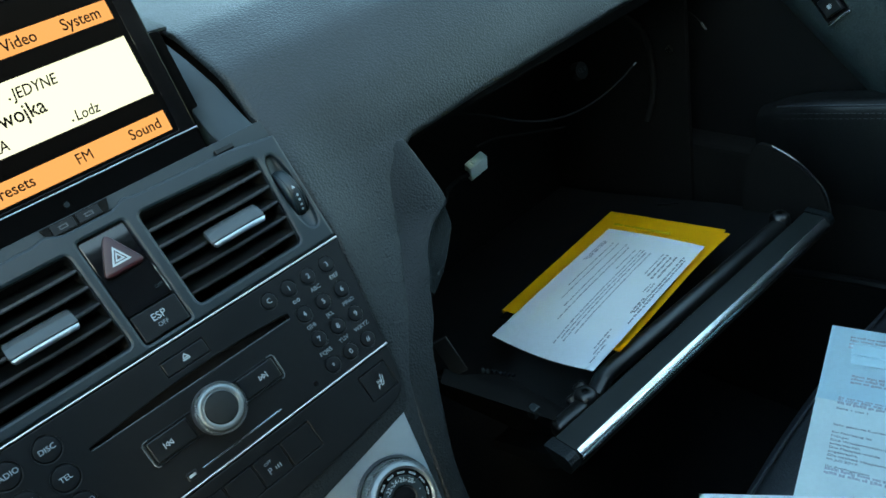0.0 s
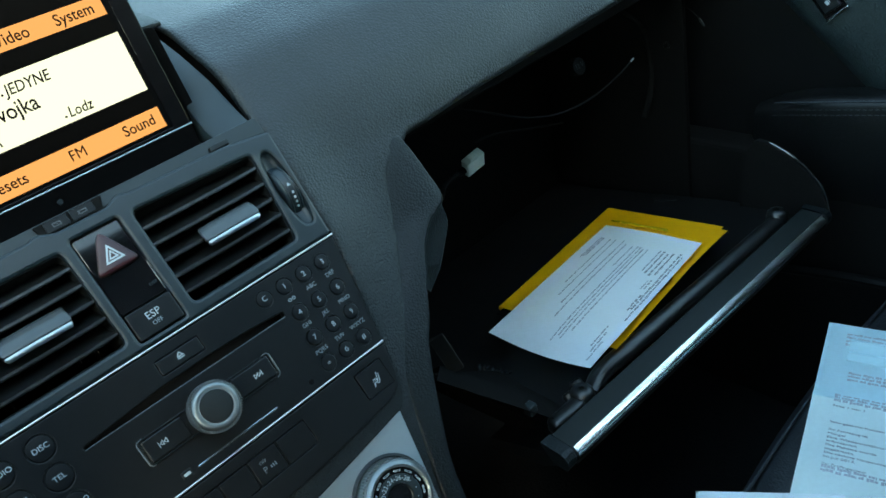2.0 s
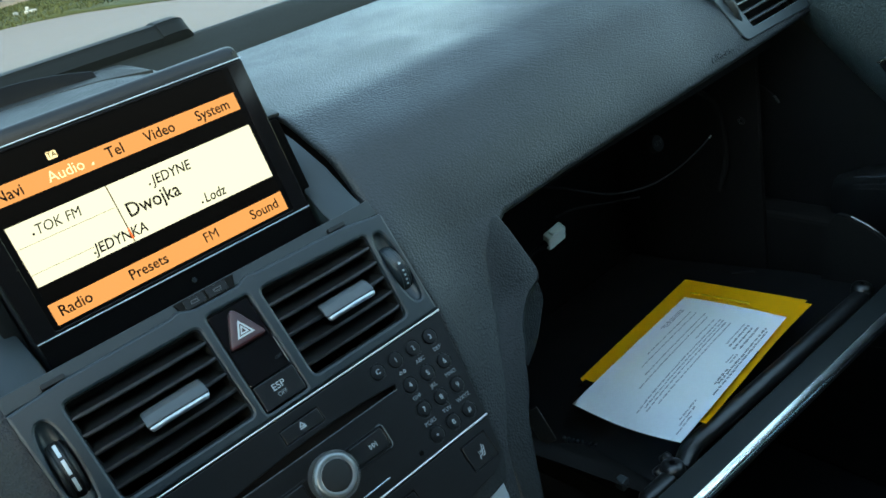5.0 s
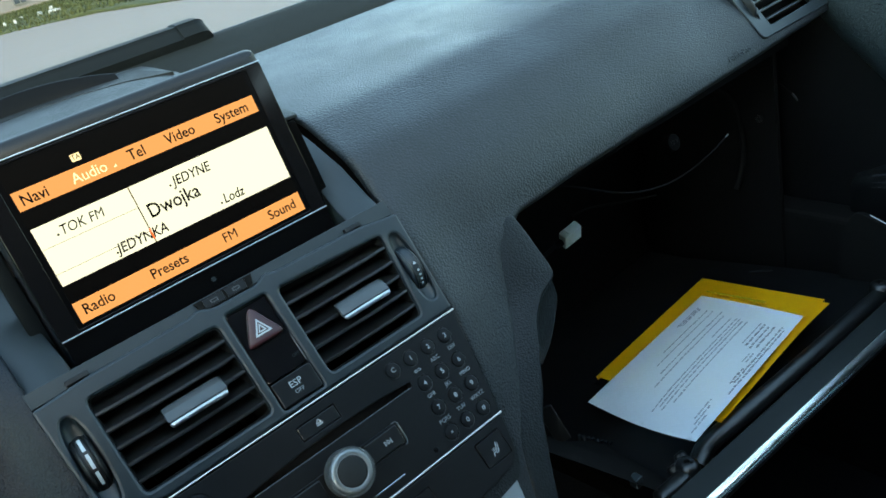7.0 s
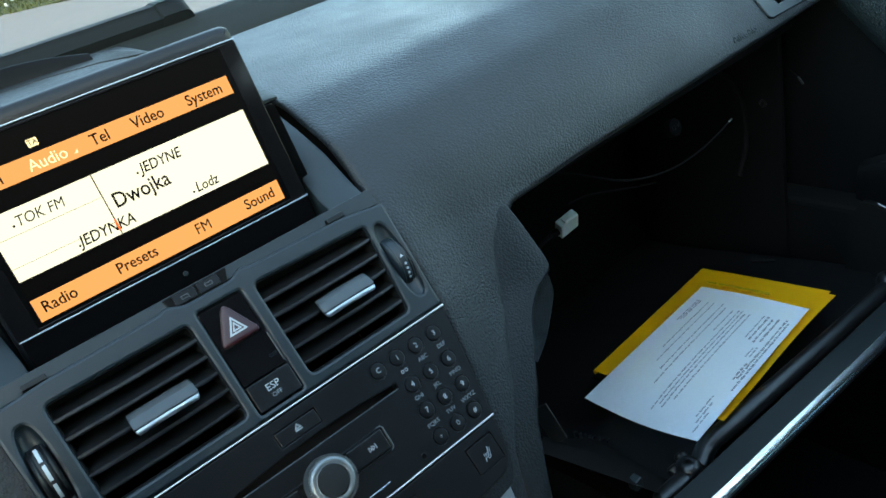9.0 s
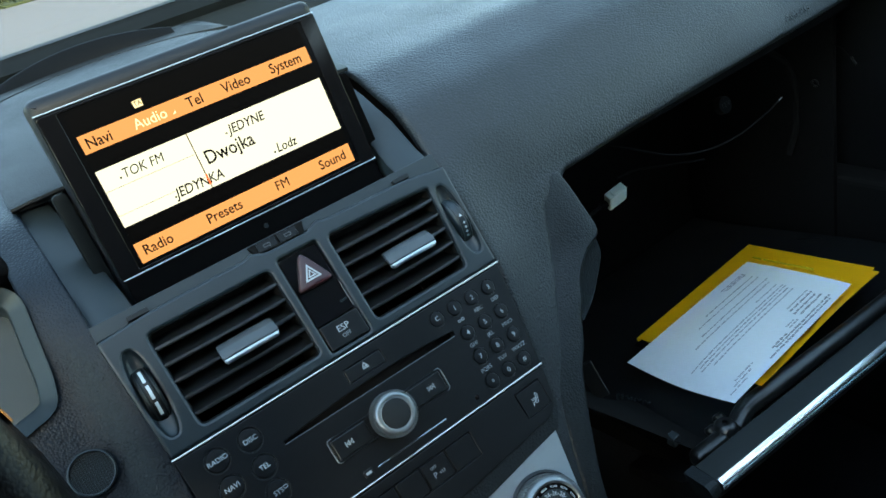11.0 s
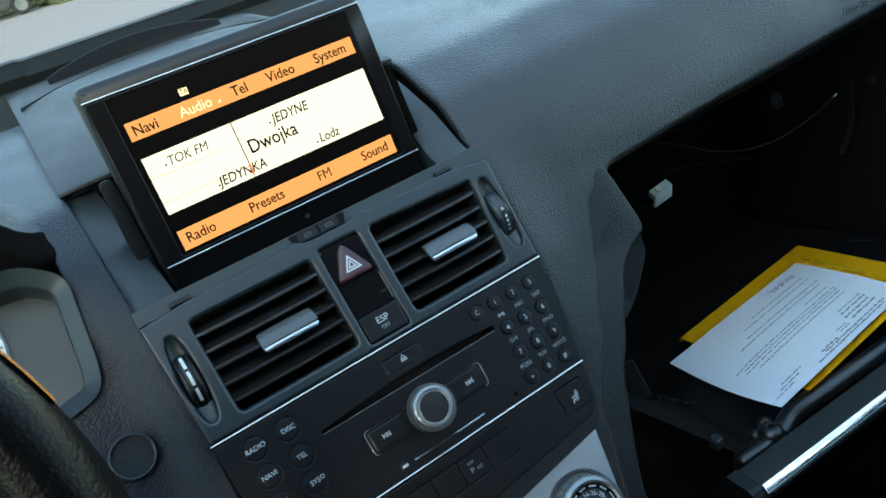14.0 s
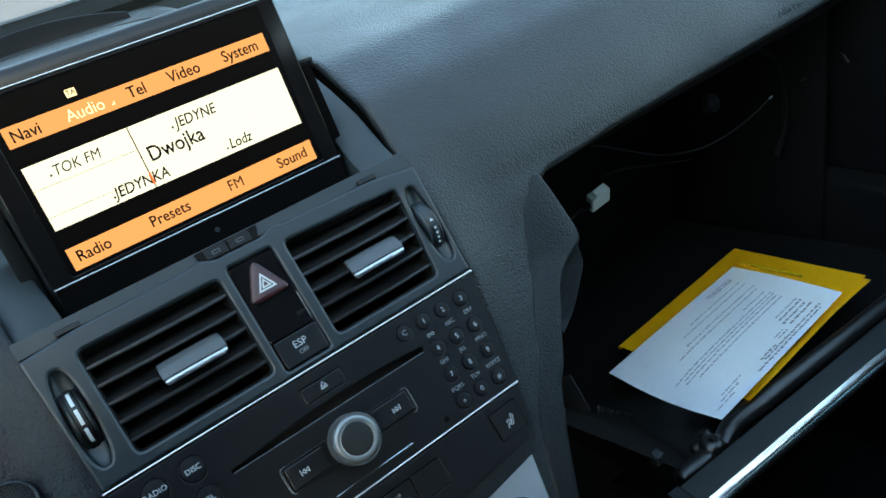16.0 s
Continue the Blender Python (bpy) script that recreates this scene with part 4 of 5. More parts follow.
def thumb(u, v, mat=KEY):
    m = P(u, v, -12.5) @ pose(0, 0, 0, 0, 90, 0)
    w = part("thumb_wheel", lathe(m, [(0.001, -0.0052), (0.0170, -0.0052), (0.0186, -0.0040), (0.0190, -0.0034), (0.0184, -0.0026), (0.0190, -0.0018), (0.0191, 0.0018), (0.0184, 0.0026), (0.0190, 0.0034), (0.0186, 0.0040), (0.0170, 0.0052), (0.001, 0.0052)], 64), mat, vents, "ribbed black thumb wheel", smooth=True)
    part("wheel_pocket", loft([[P(u, v, n) @ Vector((x, y, 0)) for x, y in slot(0, 0, 6.1, 27.6, k)] for k, n in ((1.0, 0.9), (0.96, -0.4), (0.86, -1.6), (0.6, -3.0), (0.1, -3.6))]), BEZEL, vents, smooth=True)
    return m, w


m, w = thumb(-112.5, 39.5)
for a, b in ((-44, -18), (-12, 14), (20, 48)):
    pts = [[m @ Vector((-0.0193 * math.cos(radians(q)), 0.0193 * math.sin(radians(q)), z)) for z in (-0.0009, 0.0009)] for q in np.linspace(a, b, 9)]
    part("white_band", loft(pts, closed=False), MARK, w)
# Lighter material than the left twin, for the light this wheel catches.
m, w = thumb(113.2, 39.8, BEZEL)
for k in range(4):
    q = radians(-14 - k * 10)
    part("white_dot", plate(m @ pose(0, 0, 0, 0, -90, 0) @ pose(0, 0, 0, math.degrees(-q), 0, 0) @ Matrix.Translation((0, 0, 0.0190)), disc(0, 0, 0.0009, 14), 0, 0.0003, 0.0001), MARK, w)
part("arrow", plate(m @ pose(0, 0, 0, 0, -90, 0) @ Matrix.Translation((0, 0.001, 0.0190)), mm([(-1.3, -1), (1.3, -1), (0, 1.3)]), 0, 0.0003, 0.0001), MARK, w)

hazard = thing("hazard_switch", P(3, 48, 0).translation, "gloss black switch panel with dark red hazard triangle", "switch")
part("glass_plate", plate(P(0, 0, -1), rounded(mm([(-10.9, 23.3), (17, 23.3), (16.5, 72.4), (-10.9, 72.4)]), 0.0015), -0.006, 0.0012, 0.0005), GLOSS, hazard)
part("bright_edge", tube([P(16.8, v, 0.7).translation for v in (25, 32, 38, 43)], 0.0003, 6), KNOB, hazard)
tri = part("hazard_button", plate(P(0, 0, 0), rounded(mm([(-10.2, 46.9), (15.8, 46.9), (4.6, 69.4), (1.4, 69.4)]), 0.0046, 6), -0.001, 0.0034, 0.0014), RED, hazard, "dark red triangular button", smooth=True, sharp=35)
T1, T2, T3 = mm([(-2.8, 51.6), (8.8, 51.6), (3.0, 62.2)]), mm([(-1.0, 52.7), (7.0, 52.7), (3.0, 60.0)]), mm([(0.1, 53.3), (5.9, 53.3), (3.0, 58.6)])
T4 = mm([(1.5, 54.2), (4.5, 54.2), (3.0, 57.0)])
part("white_triangle", plate(P(0, 0, 3.4), T1, -0.0003, 0.00012, 0.00004, holes=[T2]), MARK, tri)
part("white_triangle", plate(P(0, 0, 3.4), T3, -0.0003, 0.00012, 0.00004, holes=[T4]), MARK, tri)
writing("OFF", 0.0024, P(13.2, 31, 0.25), BEZEL, hazard)
esp = part("esp_button", plate(P(0, 0, -0.4), rounded(mm([(-10.8, 5.7), (17.2, 5.7), (17.2, 22.6), (-10.8, 22.6)]), 0.0015), -0.008, 0.0022, 0.0008), KEY, hazard, "black stability control button")
writing("ESP", 0.0048, P(3.2, 16.2, 1.85), MARK, esp)
writing("OFF", 0.0029, P(3.2, 11.2, 1.85), DIMMARK, esp)

# ---- radio ----
radio = thing("car_radio", P(0, -35, 0).translation, "black car radio with round keys and silver knob", "radio")
face = rounded(mm([(-119, -31), (-115, -73.6), (108.4, -73.6), (120.3, -1.1), (-120.2, -1.1)]), 0.0008)
SLOT = rounded(mm([(-63.5, -26.3), (0, -26.8), (65, -27.2), (65.5, -23.6), (40, -21.4), (10, -20.5), (-15, -20.9), (-40, -22.6), (-63.5, -24.4)]), 0.0006, 2)
EJ = rounded(mm([(-11.8, -16.8), (15.7, -16.8), (15.7, -7.4), (-11.8, -7.4)]), 0.0008)
part("faceplate", plate(PANEL, face, -0.02, 0.0012, 0.0005, holes=[SLOT, EJ]), FACE, radio)
part("disc_slot", plate(P(0, 0, -6), offset(SLOT, -0.0006), -0.002, 0.0, 0.0001), DEEP, radio, "black disc slot")
# Thin silver line drawn as the highlight on the slot's lower lip.
part("slot_lip_highlight", tube([P(u, -26.5 - 0.005 * u, 1.1).translation for u in (-63, 0, 65)], 0.00022, 6), KNOB, radio)
part("eject_key", plate(P(0, 0, 0), offset(EJ, 0.00035), -0.004, 0.0014, 0.0006), KEY, radio)
part("eject_icon", plate(P(2.2, -11.6, 1.42), mm([(-2.2, -0.6), (2.2, -0.6), (0, 2.4)]), -0.0001, 0.0001, 0.00003, holes=[mm([(-1.1, 0), (1.1, 0), (0, 1.5)])]), MARK, radio)
part("eject_bar", plate(P(2.2, -13.0, 1.42), rect(-0.0022, -0.0004, 0.0022, 0.0004, 0.0001), -0.0001, 0.0001, 0.00003), MARK, radio)


def key(u, v, r, text="", size=0.0042, dy=0.0):
    """A round domed key in a shallow ring, with its sign."""
    m = P(u, v, 1.2)
    k = part("round_key", lathe(m, [(r * 0.001, 0.0009), (r * 0.7, 0.0009), (r * 0.88, 0.0007), (r * 0.94, 0.0002), (r * 0.96, -0.001)], 28), FACE, radio, smooth=True)
    part("key_ring", lathe(m, [(r * 0.98, -0.0006), (r * 1.0, 0.0002), (r * 1.05, 0.0003), (r * 1.07, 0.0)], 28), KEY, k, smooth=True)
    if text:
        writing(text, size, m @ Matrix.Translation((0, dy, 0.00102)), MARK, k)
    return k


ROWS_OF_KEYS = (("C123", -11.3, 60.2, 14.75), ("456", -29.8, 74.0, 14.75), ("789", -47.5, 72.8, 14.6), ("*0#", -65.1, 71.0, 14.1))
for signs, v, u0, du in ROWS_OF_KEYS:
    for k, sign in enumerate(signs):
        key(u0 + k * du, v, 0.0054, sign, 0.0037, -0.0010 if sign == "*" else 0.0)
for text, u, v in (("ABC", 89.6, -20.2), ("DEF", 104.6, -20.2), ("GHI", 73.4, -38.4), ("JKL", 87.9, -38.6), ("MNO", 102.8, -38.6), ("PQRS", 71.9, -56.4), ("TUV", 86.2, -56.3), ("WXYZ", 100.6, -56.3)):
    writing(text, 0.0030, P(u, v, 1.25), DIMMARK, radio)
part("tape_sign", plate(P(74.6, -20.3, 1.25), disc(-0.0014, 0, 0.0011, 14), 0, 0.00008, 0.00003, holes=[disc(-0.0014, 0, 0.0007, 12)]), MARK, radio)
part("tape_sign", plate(P(74.6, -20.3, 1.25), disc(0.0014, 0, 0.0011, 14), 0, 0.00008, 0.00003, holes=[disc(0.0014, 0, 0.0007, 12)]), MARK, radio)
for text, u, v in (("RADIO", -100.2, -12.8), ("DISC", -79.2, -12.7), ("NAVI", -100.6, -30.2), ("TEL", -79.7, -30.2), ("SYS", -80.2, -46.8), ("", -100.8, -47.4), ("", -80.4, -63.5), ("", -100.8, -64.0)):
    key(u, v, 0.0073, text, 0.0033)
part("power_sign", plate(P(-75.4, -46.2, 2.25), disc(0, 0, 0.0013, 16), 0, 0.0001, 0.00003, holes=[disc(0, 0, 0.0009, 14)]), MARK, radio)
part("letter_sign", plate(P(-100.8, -47.4, 2.25), rect(-0.0028, -0.0018, 0.0028, 0.0018, 0.0003), 0, 0.0001, 0.00003, holes=[rect(-0.0022, -0.0012, 0.0022, 0.0012, 0.0002)]), MARK, radio)

bar = part("skip_bar", plate(P(0, 0, 1), rounded(mm([(-42.5, -53.8), (42.4, -53.8), (43.2, -38.2), (-42.5, -38)]), 0.002), -0.002, 0.0013, 0.0006, holes=[rounded(mm([(-41.3, -52.7), (41.2, -52.7), (42, -39.3), (-41.3, -39.1)]), 0.0015)]), FACE, radio)
for s in (-1, 1):
    lo, hi = (-41.0, -16.5) if s < 0 else (16.5, 41.2)
    k = part("skip_key", plate(P(0, 0, 1), rounded(mm([(lo, -52.4), (hi, -52.4), (hi, -39.5), (lo, -39.4)]), 0.0012), -0.001, 0.0022, 0.0008), KEY, bar)
    cx = (lo + hi) / 2 + s * 2
    for j in (0, 1):
        x = cx + (j * 2.3 - 2.3)
        tri2 = mm([(x, -44.3), (x, -47.7), (x + 2.3, -46.0)]) if s > 0 else mm([(x + 2.3, -44.3), (x + 2.3, -47.7), (x, -46.0)])
        tri3 = mm([(x + 0.4, -45.1), (x + 0.4, -46.9), (x + 1.6, -46.0)]) if s > 0 else mm([(x + 1.9, -45.1), (x + 1.9, -46.9), (x + 0.7, -46.0)])
        part("skip_sign", plate(P(0, 0, 3.2), rounded(tri2, 0.0001, 1), 0, 0.0001, 0.00003, holes=[rounded(tri3, 0.00005, 1)]), MARK, k)
    bx = cx + s * 2.7
    part("skip_sign", plate(P(bx, -46, 3.2), rect(-0.00022, -0.0018, 0.00022, 0.0018, 0.0001), 0, 0.0001, 0.00003), MARK, k)
    ex = -42.9 if s < 0 else 43.2
    pts = [(ex - s * 4, -38.0), (ex - s * 1, -38.3), (ex, -39.8), (ex, -46), (ex - s * 0.2, -52.0), (ex - s * 1.4, -53.6), (ex - s * 3, -53.9)]
    part("chrome_bracket", tube([P(x, y, 2.1).translation for x, y in pts], 0.0003, 8), KNOB, bar, smooth=True)

KN = P(0.2, -46.2, 1.5) @ Matrix.Diagonal((0.93, 0.93, 1, 1))
knob = part("rotary_knob", lathe(KN, [(0.0152, -0.001), (0.0152, 0.003), (0.0147, 0.0096), (0.0143, 0.0110), (0.0136, 0.0122), (0.0128, 0.0127), (0.0110, 0.0129), (0.0101, 0.0125), (0.0100, 0.0118)], 72), KNOB, radio, "silver rotary knob with knurled rim", smooth=True)
for k in range(64):
    a = 360 * k / 64
    part("knurl", solid(KN @ pose(0, 0, 0, 0, 0, a), 0.0138, 0.0157, -0.00036, 0.00036, 0.0015, 0.0112, 0.0), KNOB, knob)
part("knob_cap", lathe(KN, [(0.00001, 0.0127), (0.0085, 0.0127), (0.0094, 0.0125), (0.0097, 0.0121), (0.0098, 0.0112)], 48), PUSHCAP, knob, "black push cap", smooth=True)
part("knob_ring", lathe(KN, [(0.00985, 0.0120), (0.01005, 0.0127), (0.0103, 0.0126)], 48), KNOB, knob, smooth=True)
part("card_line", tube([P(u, -68.1, 1.4).translation for u in (-23.4, 0, 29.6)], 0.0005, 8), CHROME, radio, smooth=True)
small = part("card_key", plate(P(-30.2, -67.8, 1), rect(-0.003, -0.0022, 0.003, 0.0022, 0.0006), 0, 0.0012, 0.0004), KEY, radio)
part("card_sign", plate(P(-30.2, -67.8, 2.2), rect(-0.0019, -0.0008, 0.0019, 0.0008, 0.0002), 0, 0.0001, 0.00003), MARK, small)
part("sensor_dot", plate(P(55.3, -68.2, 1.2), disc(0, 0, 0.0016, 18), -0.0002, 0.0002, 0.0001), GLOSS, radio)

# chrome strips and the switch row
for pts, r in (([(-121, 0.1), (0, 0.25), (121.3, 0.1)], 0.00085), ([(-115.5, -74.6), (0, -74.6), (108.6, -74.6)], 0.0008)):
    strip = part("chrome_strip", tube([P(u, v, 1.0).translation for u, v in pts], r, 10), STRIP, None, smooth=True)
    tagged(strip, "thin bright chrome trim strip across the console", "trim")
row = thing("switch_row", P(0, -92, 0).translation, "black row of console switches with seat heating key", "switch")
CELLS = [(-115 + 0.4, -98), (-97, -79), (-78, -60), (-59, -41), (-40, -22), (-21, -3), (-2, 16.5), (17.5, 38), (79, 99.5)]
sil = rounded(mm([(-100, -106), (-112.5, -76), (108.2, -76), (103.4, -98), (99.6, -103.8), (92, -107.5), (60, -110.4), (24, -113.2), (0, -114), (-24, -113.2), (-60, -110.4)]), 0.003)
band = rounded(mm([(-106, -98), (106, -98), (102, -108), (95.6, -116.4), (60, -120.8), (21, -125.6), (0, -127.2), (-21, -125.6), (-60, -120.8), (-95.6, -116.4)]), 0.002)
part("lower_band", plate(P(0, 0, -2.5), band, -0.012, 0.0012, 0.0008), CAP, row, "grained band below the switches")
part("row_plate", plate(PANEL, sil, -0.02, 0.0008, 0.0006, holes=[rect((a - 0.2) * MM, -99.6 * MM, (b + 0.2) * MM, (-83 if a < 50 else -81.5) * MM, 0.001) for a, b in CELLS[3:]]), FACE, row)
for a, b in CELLS[3:]:
    k = part("switch", plate(P(0, 0, -0.6), rect((a + 0.2) * MM, -99.2 * MM, (b - 0.2) * MM, (-83.4 if a < 50 else -81.9) * MM, 0.0012), -0.006, 0.0020, 0.0003), FACE, row)
    if a == -2:
        writing("P", 0.0042, P(4.5, -93, 2.05), DIMMARK, k)
        writing("OFF", 0.0021, P(5.5, -88.2, 2.05), DIMMARK, k)
        for j in range(3):
            part("wave", plate(P(8.2 + j * 1.5, -93, 2.05), rect(-0.0003, -0.0008 - j * 0.0002, 0.0003, 0.0008 + j * 0.0002, 0.0002), 0, 0.0001, 0.00003), DIMMARK, k)
    if a == 79:
        seatline = curve_points([(86.8, -94.8, 0), (87.8, -92.8, 0), (90.0, -92.6, 0), (91.4, -89.0, 0), (92.1, -87.4, 0)], 5)
        part("seat_sign", tube([P(p.x, p.y, 2.1).translation for p in seatline], 0.0003, 6), MARK, k)
        part("seat_sign", tube([P(p.x + 1.0, p.y - 1.1, 2.1).translation for p in seatline[6:]], 0.00025, 6), MARK, k)
        for j in range(3):
            part("heat_sign", tube([P(87.4 + j * 1.1, -91.8, 2.1).translation, P(87.8 + j * 1.1, -90.9, 2.1).translation, P(87.4 + j * 1.1, -90.0, 2.1).translation], 0.0002, 6), MARK, k)

# ---- climate panel ----
CL = P(0, 0, -6)
clim = thing("climate_panel", P(0, -150, -6).translation, "satin silver climate panel with a knurled dial", "climate control")
part("panel", plate(CL, rounded(mm([(-94, -114), (0, -120), (94, -114), (82, -175), (66, -235), (-66, -235), (-82, -175)]), 0.002), -0.015, 0.003, 0.0012), SILVER, clim)
CK = P(57.1, -155.3, -3)
ck = part("dial", lathe(CK, [(0.0235, -0.001), (0.0235, 0.003), (0.0225, 0.0115), (0.0215, 0.0135), (0.0195, 0.0145), (0.018, 0.0138)], 72), KNOB, clim, "silver knurled temperature dial", smooth=True)
for k in range(80):
    part("knurl", solid(CK @ pose(0, 0, 0, 0, 0, 360 * k / 80), 0.0222, 0.0238, -0.0004, 0.0004, 0.001, 0.0108), KNOB, ck)
part("dial_face", plate(CK, disc(0, 0, 0.0181, 40), 0.010, 0.0132, 0.0004), GLOSS, ck)
part("number_ring", plate(CK, disc(0, 0, 0.0142, 40), 0.0128, 0.0136, 0.0003, holes=[disc(0, 0, 0.0086, 32)]), SATIN, ck, "grey ring of temperature figures")
part("dial_centre", lathe(CK, [(0.0001, 0.0128), (0.0070, 0.0128), (0.0080, 0.0138), (0.0086, 0.0139), (0.0088, 0.0130)], 36), KEY, ck, smooth=True)
part("dial_base", lathe(CK, [(0.0262, -0.001), (0.0262, 0.001), (0.0245, 0.0022), (0.0236, 0.0005)], 56), KEY, ck, smooth=True)
for k in range(9):
    a = radians(200 - k * 27.5)
    part("white_arc", plate(CK @ pose(0, 0, 0, 0, 0, 200 - k * 27.5), rect(0.0153, -0.0023, 0.0163, 0.0023, 0.0002), 0.0132, 0.01335, 0.00005, holes=[rect(0.0156, -0.0018, 0.0160, 0.0018, 0.0001)]), MARK, ck)
    part("white_dot", plate(CK @ pose(0, 0, 0, 0, 0, 186.2 - k * 27.5), disc(0.0114, 0, 0.0004, 10), 0.0136, 0.01368, 0.00003), MARK, ck)
    if k in (2, 3, 4, 5, 6):
        writing(str(16 + 2 * k), 0.0032, CK @ Matrix.Translation((0.0114 * math.cos(a), 0.0114 * math.sin(a), 0.0137)) @ pose(0, 0, 0, 0, 0, 110 - k * 27.5), MARK, ck)

# ---- pop-up display ----
disp = thing("display", (0, 0.085, 0.94), "raised black car display showing an amber radio menu", "screen")


def S(x, y, n=0.0):
    return SCREEN @ Matrix.Translation((x * MM, y * MM, n * MM))


shell = rounded(mm([(-95.2, -31), (95.2, -31), (95.2, 100), (95.2, 111.5), (-95.2, 111.5), (-95.2, 100)]), 0.008, 6)
housing = part("housing", plate(SCREEN, shell, -0.022, -0.0006, 0.006, back=True), CASE, disp, "grey plastic housing with rounded top", smooth=True, sharp=50)
part("glass_rim", plate(SCREEN, rounded(mm([(-93.9, -7), (93.9, -7), (93.6, 101.6), (-93.6, 101.6)]), 0.003), -0.004, -0.0003, 0.0003), TRIM, disp)
part("glass", plate(SCREEN, rounded(mm([(-93.5, -5), (93.5, -5), (93.0, 100.2), (-93.0, 100.2)]), 0.002), -0.003, 0.0, 0.0003), SCREENGLASS, disp, "black coated screen glass")
part("screen_frame", plate(SCREEN, rounded(mm([(-93.3, -4.8), (93.3, -4.8), (92.8, 100.0), (-92.8, 100.0)]), 0.002), -0.001, 0.0006, 0.0004, holes=[rect(-0.0815, -0.0030, 0.0822, 0.0985, 0.0012)]), FRAMEGLOSS, disp, "glossy black frame round the screen")
part("screen_field", plate(S(0, 0, 0.05), rect(-0.0785, -0.0012, 0.0792, 0.0968, 0.0003), -0.0002, 0.00006, 0.00002), SCREENDARK, disp, "dark glowing field of the screen")
part("lower_cover", plate(S(0, 0, -0.15), rounded(mm([(-92.5, -31), (93.5, -31), (93.5, -6.4), (-92.5, -6.4)]), 0.001), -0.004, 0.0, 0.0004), SCREENGLASS, disp)
part("sensor_eye", plate(S(1.4, -14.1, -0.15), disc(0, 0, 0.0016, 18), 0, 0.0003, 0.0001), BEZEL, disp)
part("top_chrome", tube([S(x, 101.4, 0.2).translation for x in (-93.6, 0, 93.4)], 0.00042, 8), SILVER, disp, smooth=True)
part("lower_chrome", tube([S(x, -5.5, 0.6).translation for x in (-93.0, 0, 94.0)], 0.00040, 8), SILVER, disp, smooth=True)
for s in (-1, 1):
    # Twin arms; the right one is coloured blacker for the shade it stands in.
    part("side_arm", plate(S(s * 100.5, 0, -10), rounded(mm([(-5, -34), (5, -34), (4, 57), (-5, 57)]), 0.004, 5), -0.012, 0.0, 0.0015), TRIM if s < 0 else TRIMSHADE, disp, "rounded side arm of the screen lift", smooth=True, sharp=40)
part("upper_bar", plate(S(0, 0, 0.12), mm([(-77.6, 71.4), (78.5, 71.4), (78.5, 82.7), (-77.6, 82.7)]), -0.0001, 0.00006, 0.00001), AMBER, disp, "amber menu bar")
part("lower_bar", plate(S(0, 0, 0.12), mm([(-78.4, -0.8), (78.8, -0.8), (78.8, 12.2), (-78.4, 12.2)]), -0.0001, 0.00006, 0.00001), AMBER, disp, "amber menu bar")
part("tuner_field", plate(S(0, 0, 0.12), mm([(-77.8, 23.5), (78.8, 23.5), (78.8, 60.3), (-77.8, 60.3)]), -0.0001, 0.00006, 0.00001), CREAM, disp, "cream radio dial")
part("needle", plate(S(-19.3, 42, 0.22), rect(-0.00035, -0.0185, 0.00035, 0.0185, 0.0001, 1), -0.00005, 0.00005, 0.00001), SCREENLINE, disp)
part("needle_tip", plate(S(-19.3, 29.2, 0.30), rect(-0.0006, -0.0035, 0.0006, 0.0035, 0.0001, 1), -0.00005, 0.00005, 0.00001), TUNER, disp)
for y in (46.8, 31.0):
    part("dial_line", plate(S(-50, y, 0.2), rect(-0.0278, -0.00012, 0.0300, 0.00012, 0.00005, 1), -0.00005, 0.00005, 0.00001), SCREENLINE, disp)
for text, x, y, size in (("Navi", -66.9, 76.6, 7.3), ("Tel", -5.0, 76.9, 7.3), ("Video", 24.0, 77.0, 7.3), ("System", 60.6, 77.0, 7.3), ("Radio", -65.0, 5.9, 7.3), ("Presets", -19.2, 6.1, 7.3), ("FM", 23.6, 6.1, 7.3), ("Sound", 63.2, 5.9, 7.3)):
    writing(text, size * MM, S(x, y, 0.2), SCREENTEXT, disp, wide=0.92)
writing("Audio", 7.3 * MM, S(-34.6, 76.7, 0.2), LITTEXT, disp, wide=0.95)
part("audio_mark", plate(S(-19.8, 75.0, 0.22), mm([(-1.0, -0.8), (1.0, -0.8), (1.0, 1.1)]), -0.00005, 0.00005, 0.00001), LITTEXT, disp)
for text, x, y, size in (("TOK FM", -51.4, 53.0, 6.8), ("JEDYNKA", -25.4, 29.0, 7.2), ("JEDYNE", 18.9, 52.2, 7.0), ("Lodz", 37.6, 28.9, 7.0)):
    writing(text, size * MM, S(x, y, 0.2), SCREENTEXT, disp, shear=0.18, wide=0.86)
for x, y in ((-66.0, 51.6), (-42.2, 27.5), (4.2, 50.9), (28.4, 27.4)):
    part("dot", plate(S(x, y, 0.22), disc(0, 0, 0.0007, 12), -0.00005, 0.00005, 0.00001), SCREENTEXT, disp)
writing("Dwojka", 10.0 * MM, S(1.8, 41.4, 0.2), SCREENTEXT, disp, wide=0.88)
part("badge", plate(S(-37.3, 88.0, 0.22), rect(-0.0028, -0.0022, 0.0028, 0.0022, 0.0005), -0.00005, 0.00005, 0.00001), LITTEXT, disp, "small lit traffic badge")
writing("TA", 3.5 * MM, S(-37.3, 88.0, 0.3), SCREENTEXT, disp, wide=0.9)

# ---- glove box ----
GB = Matrix.Translation((0.2, -0.083, 0.655)) @ pose(0, 0, 0, 0, 0, -3.2)
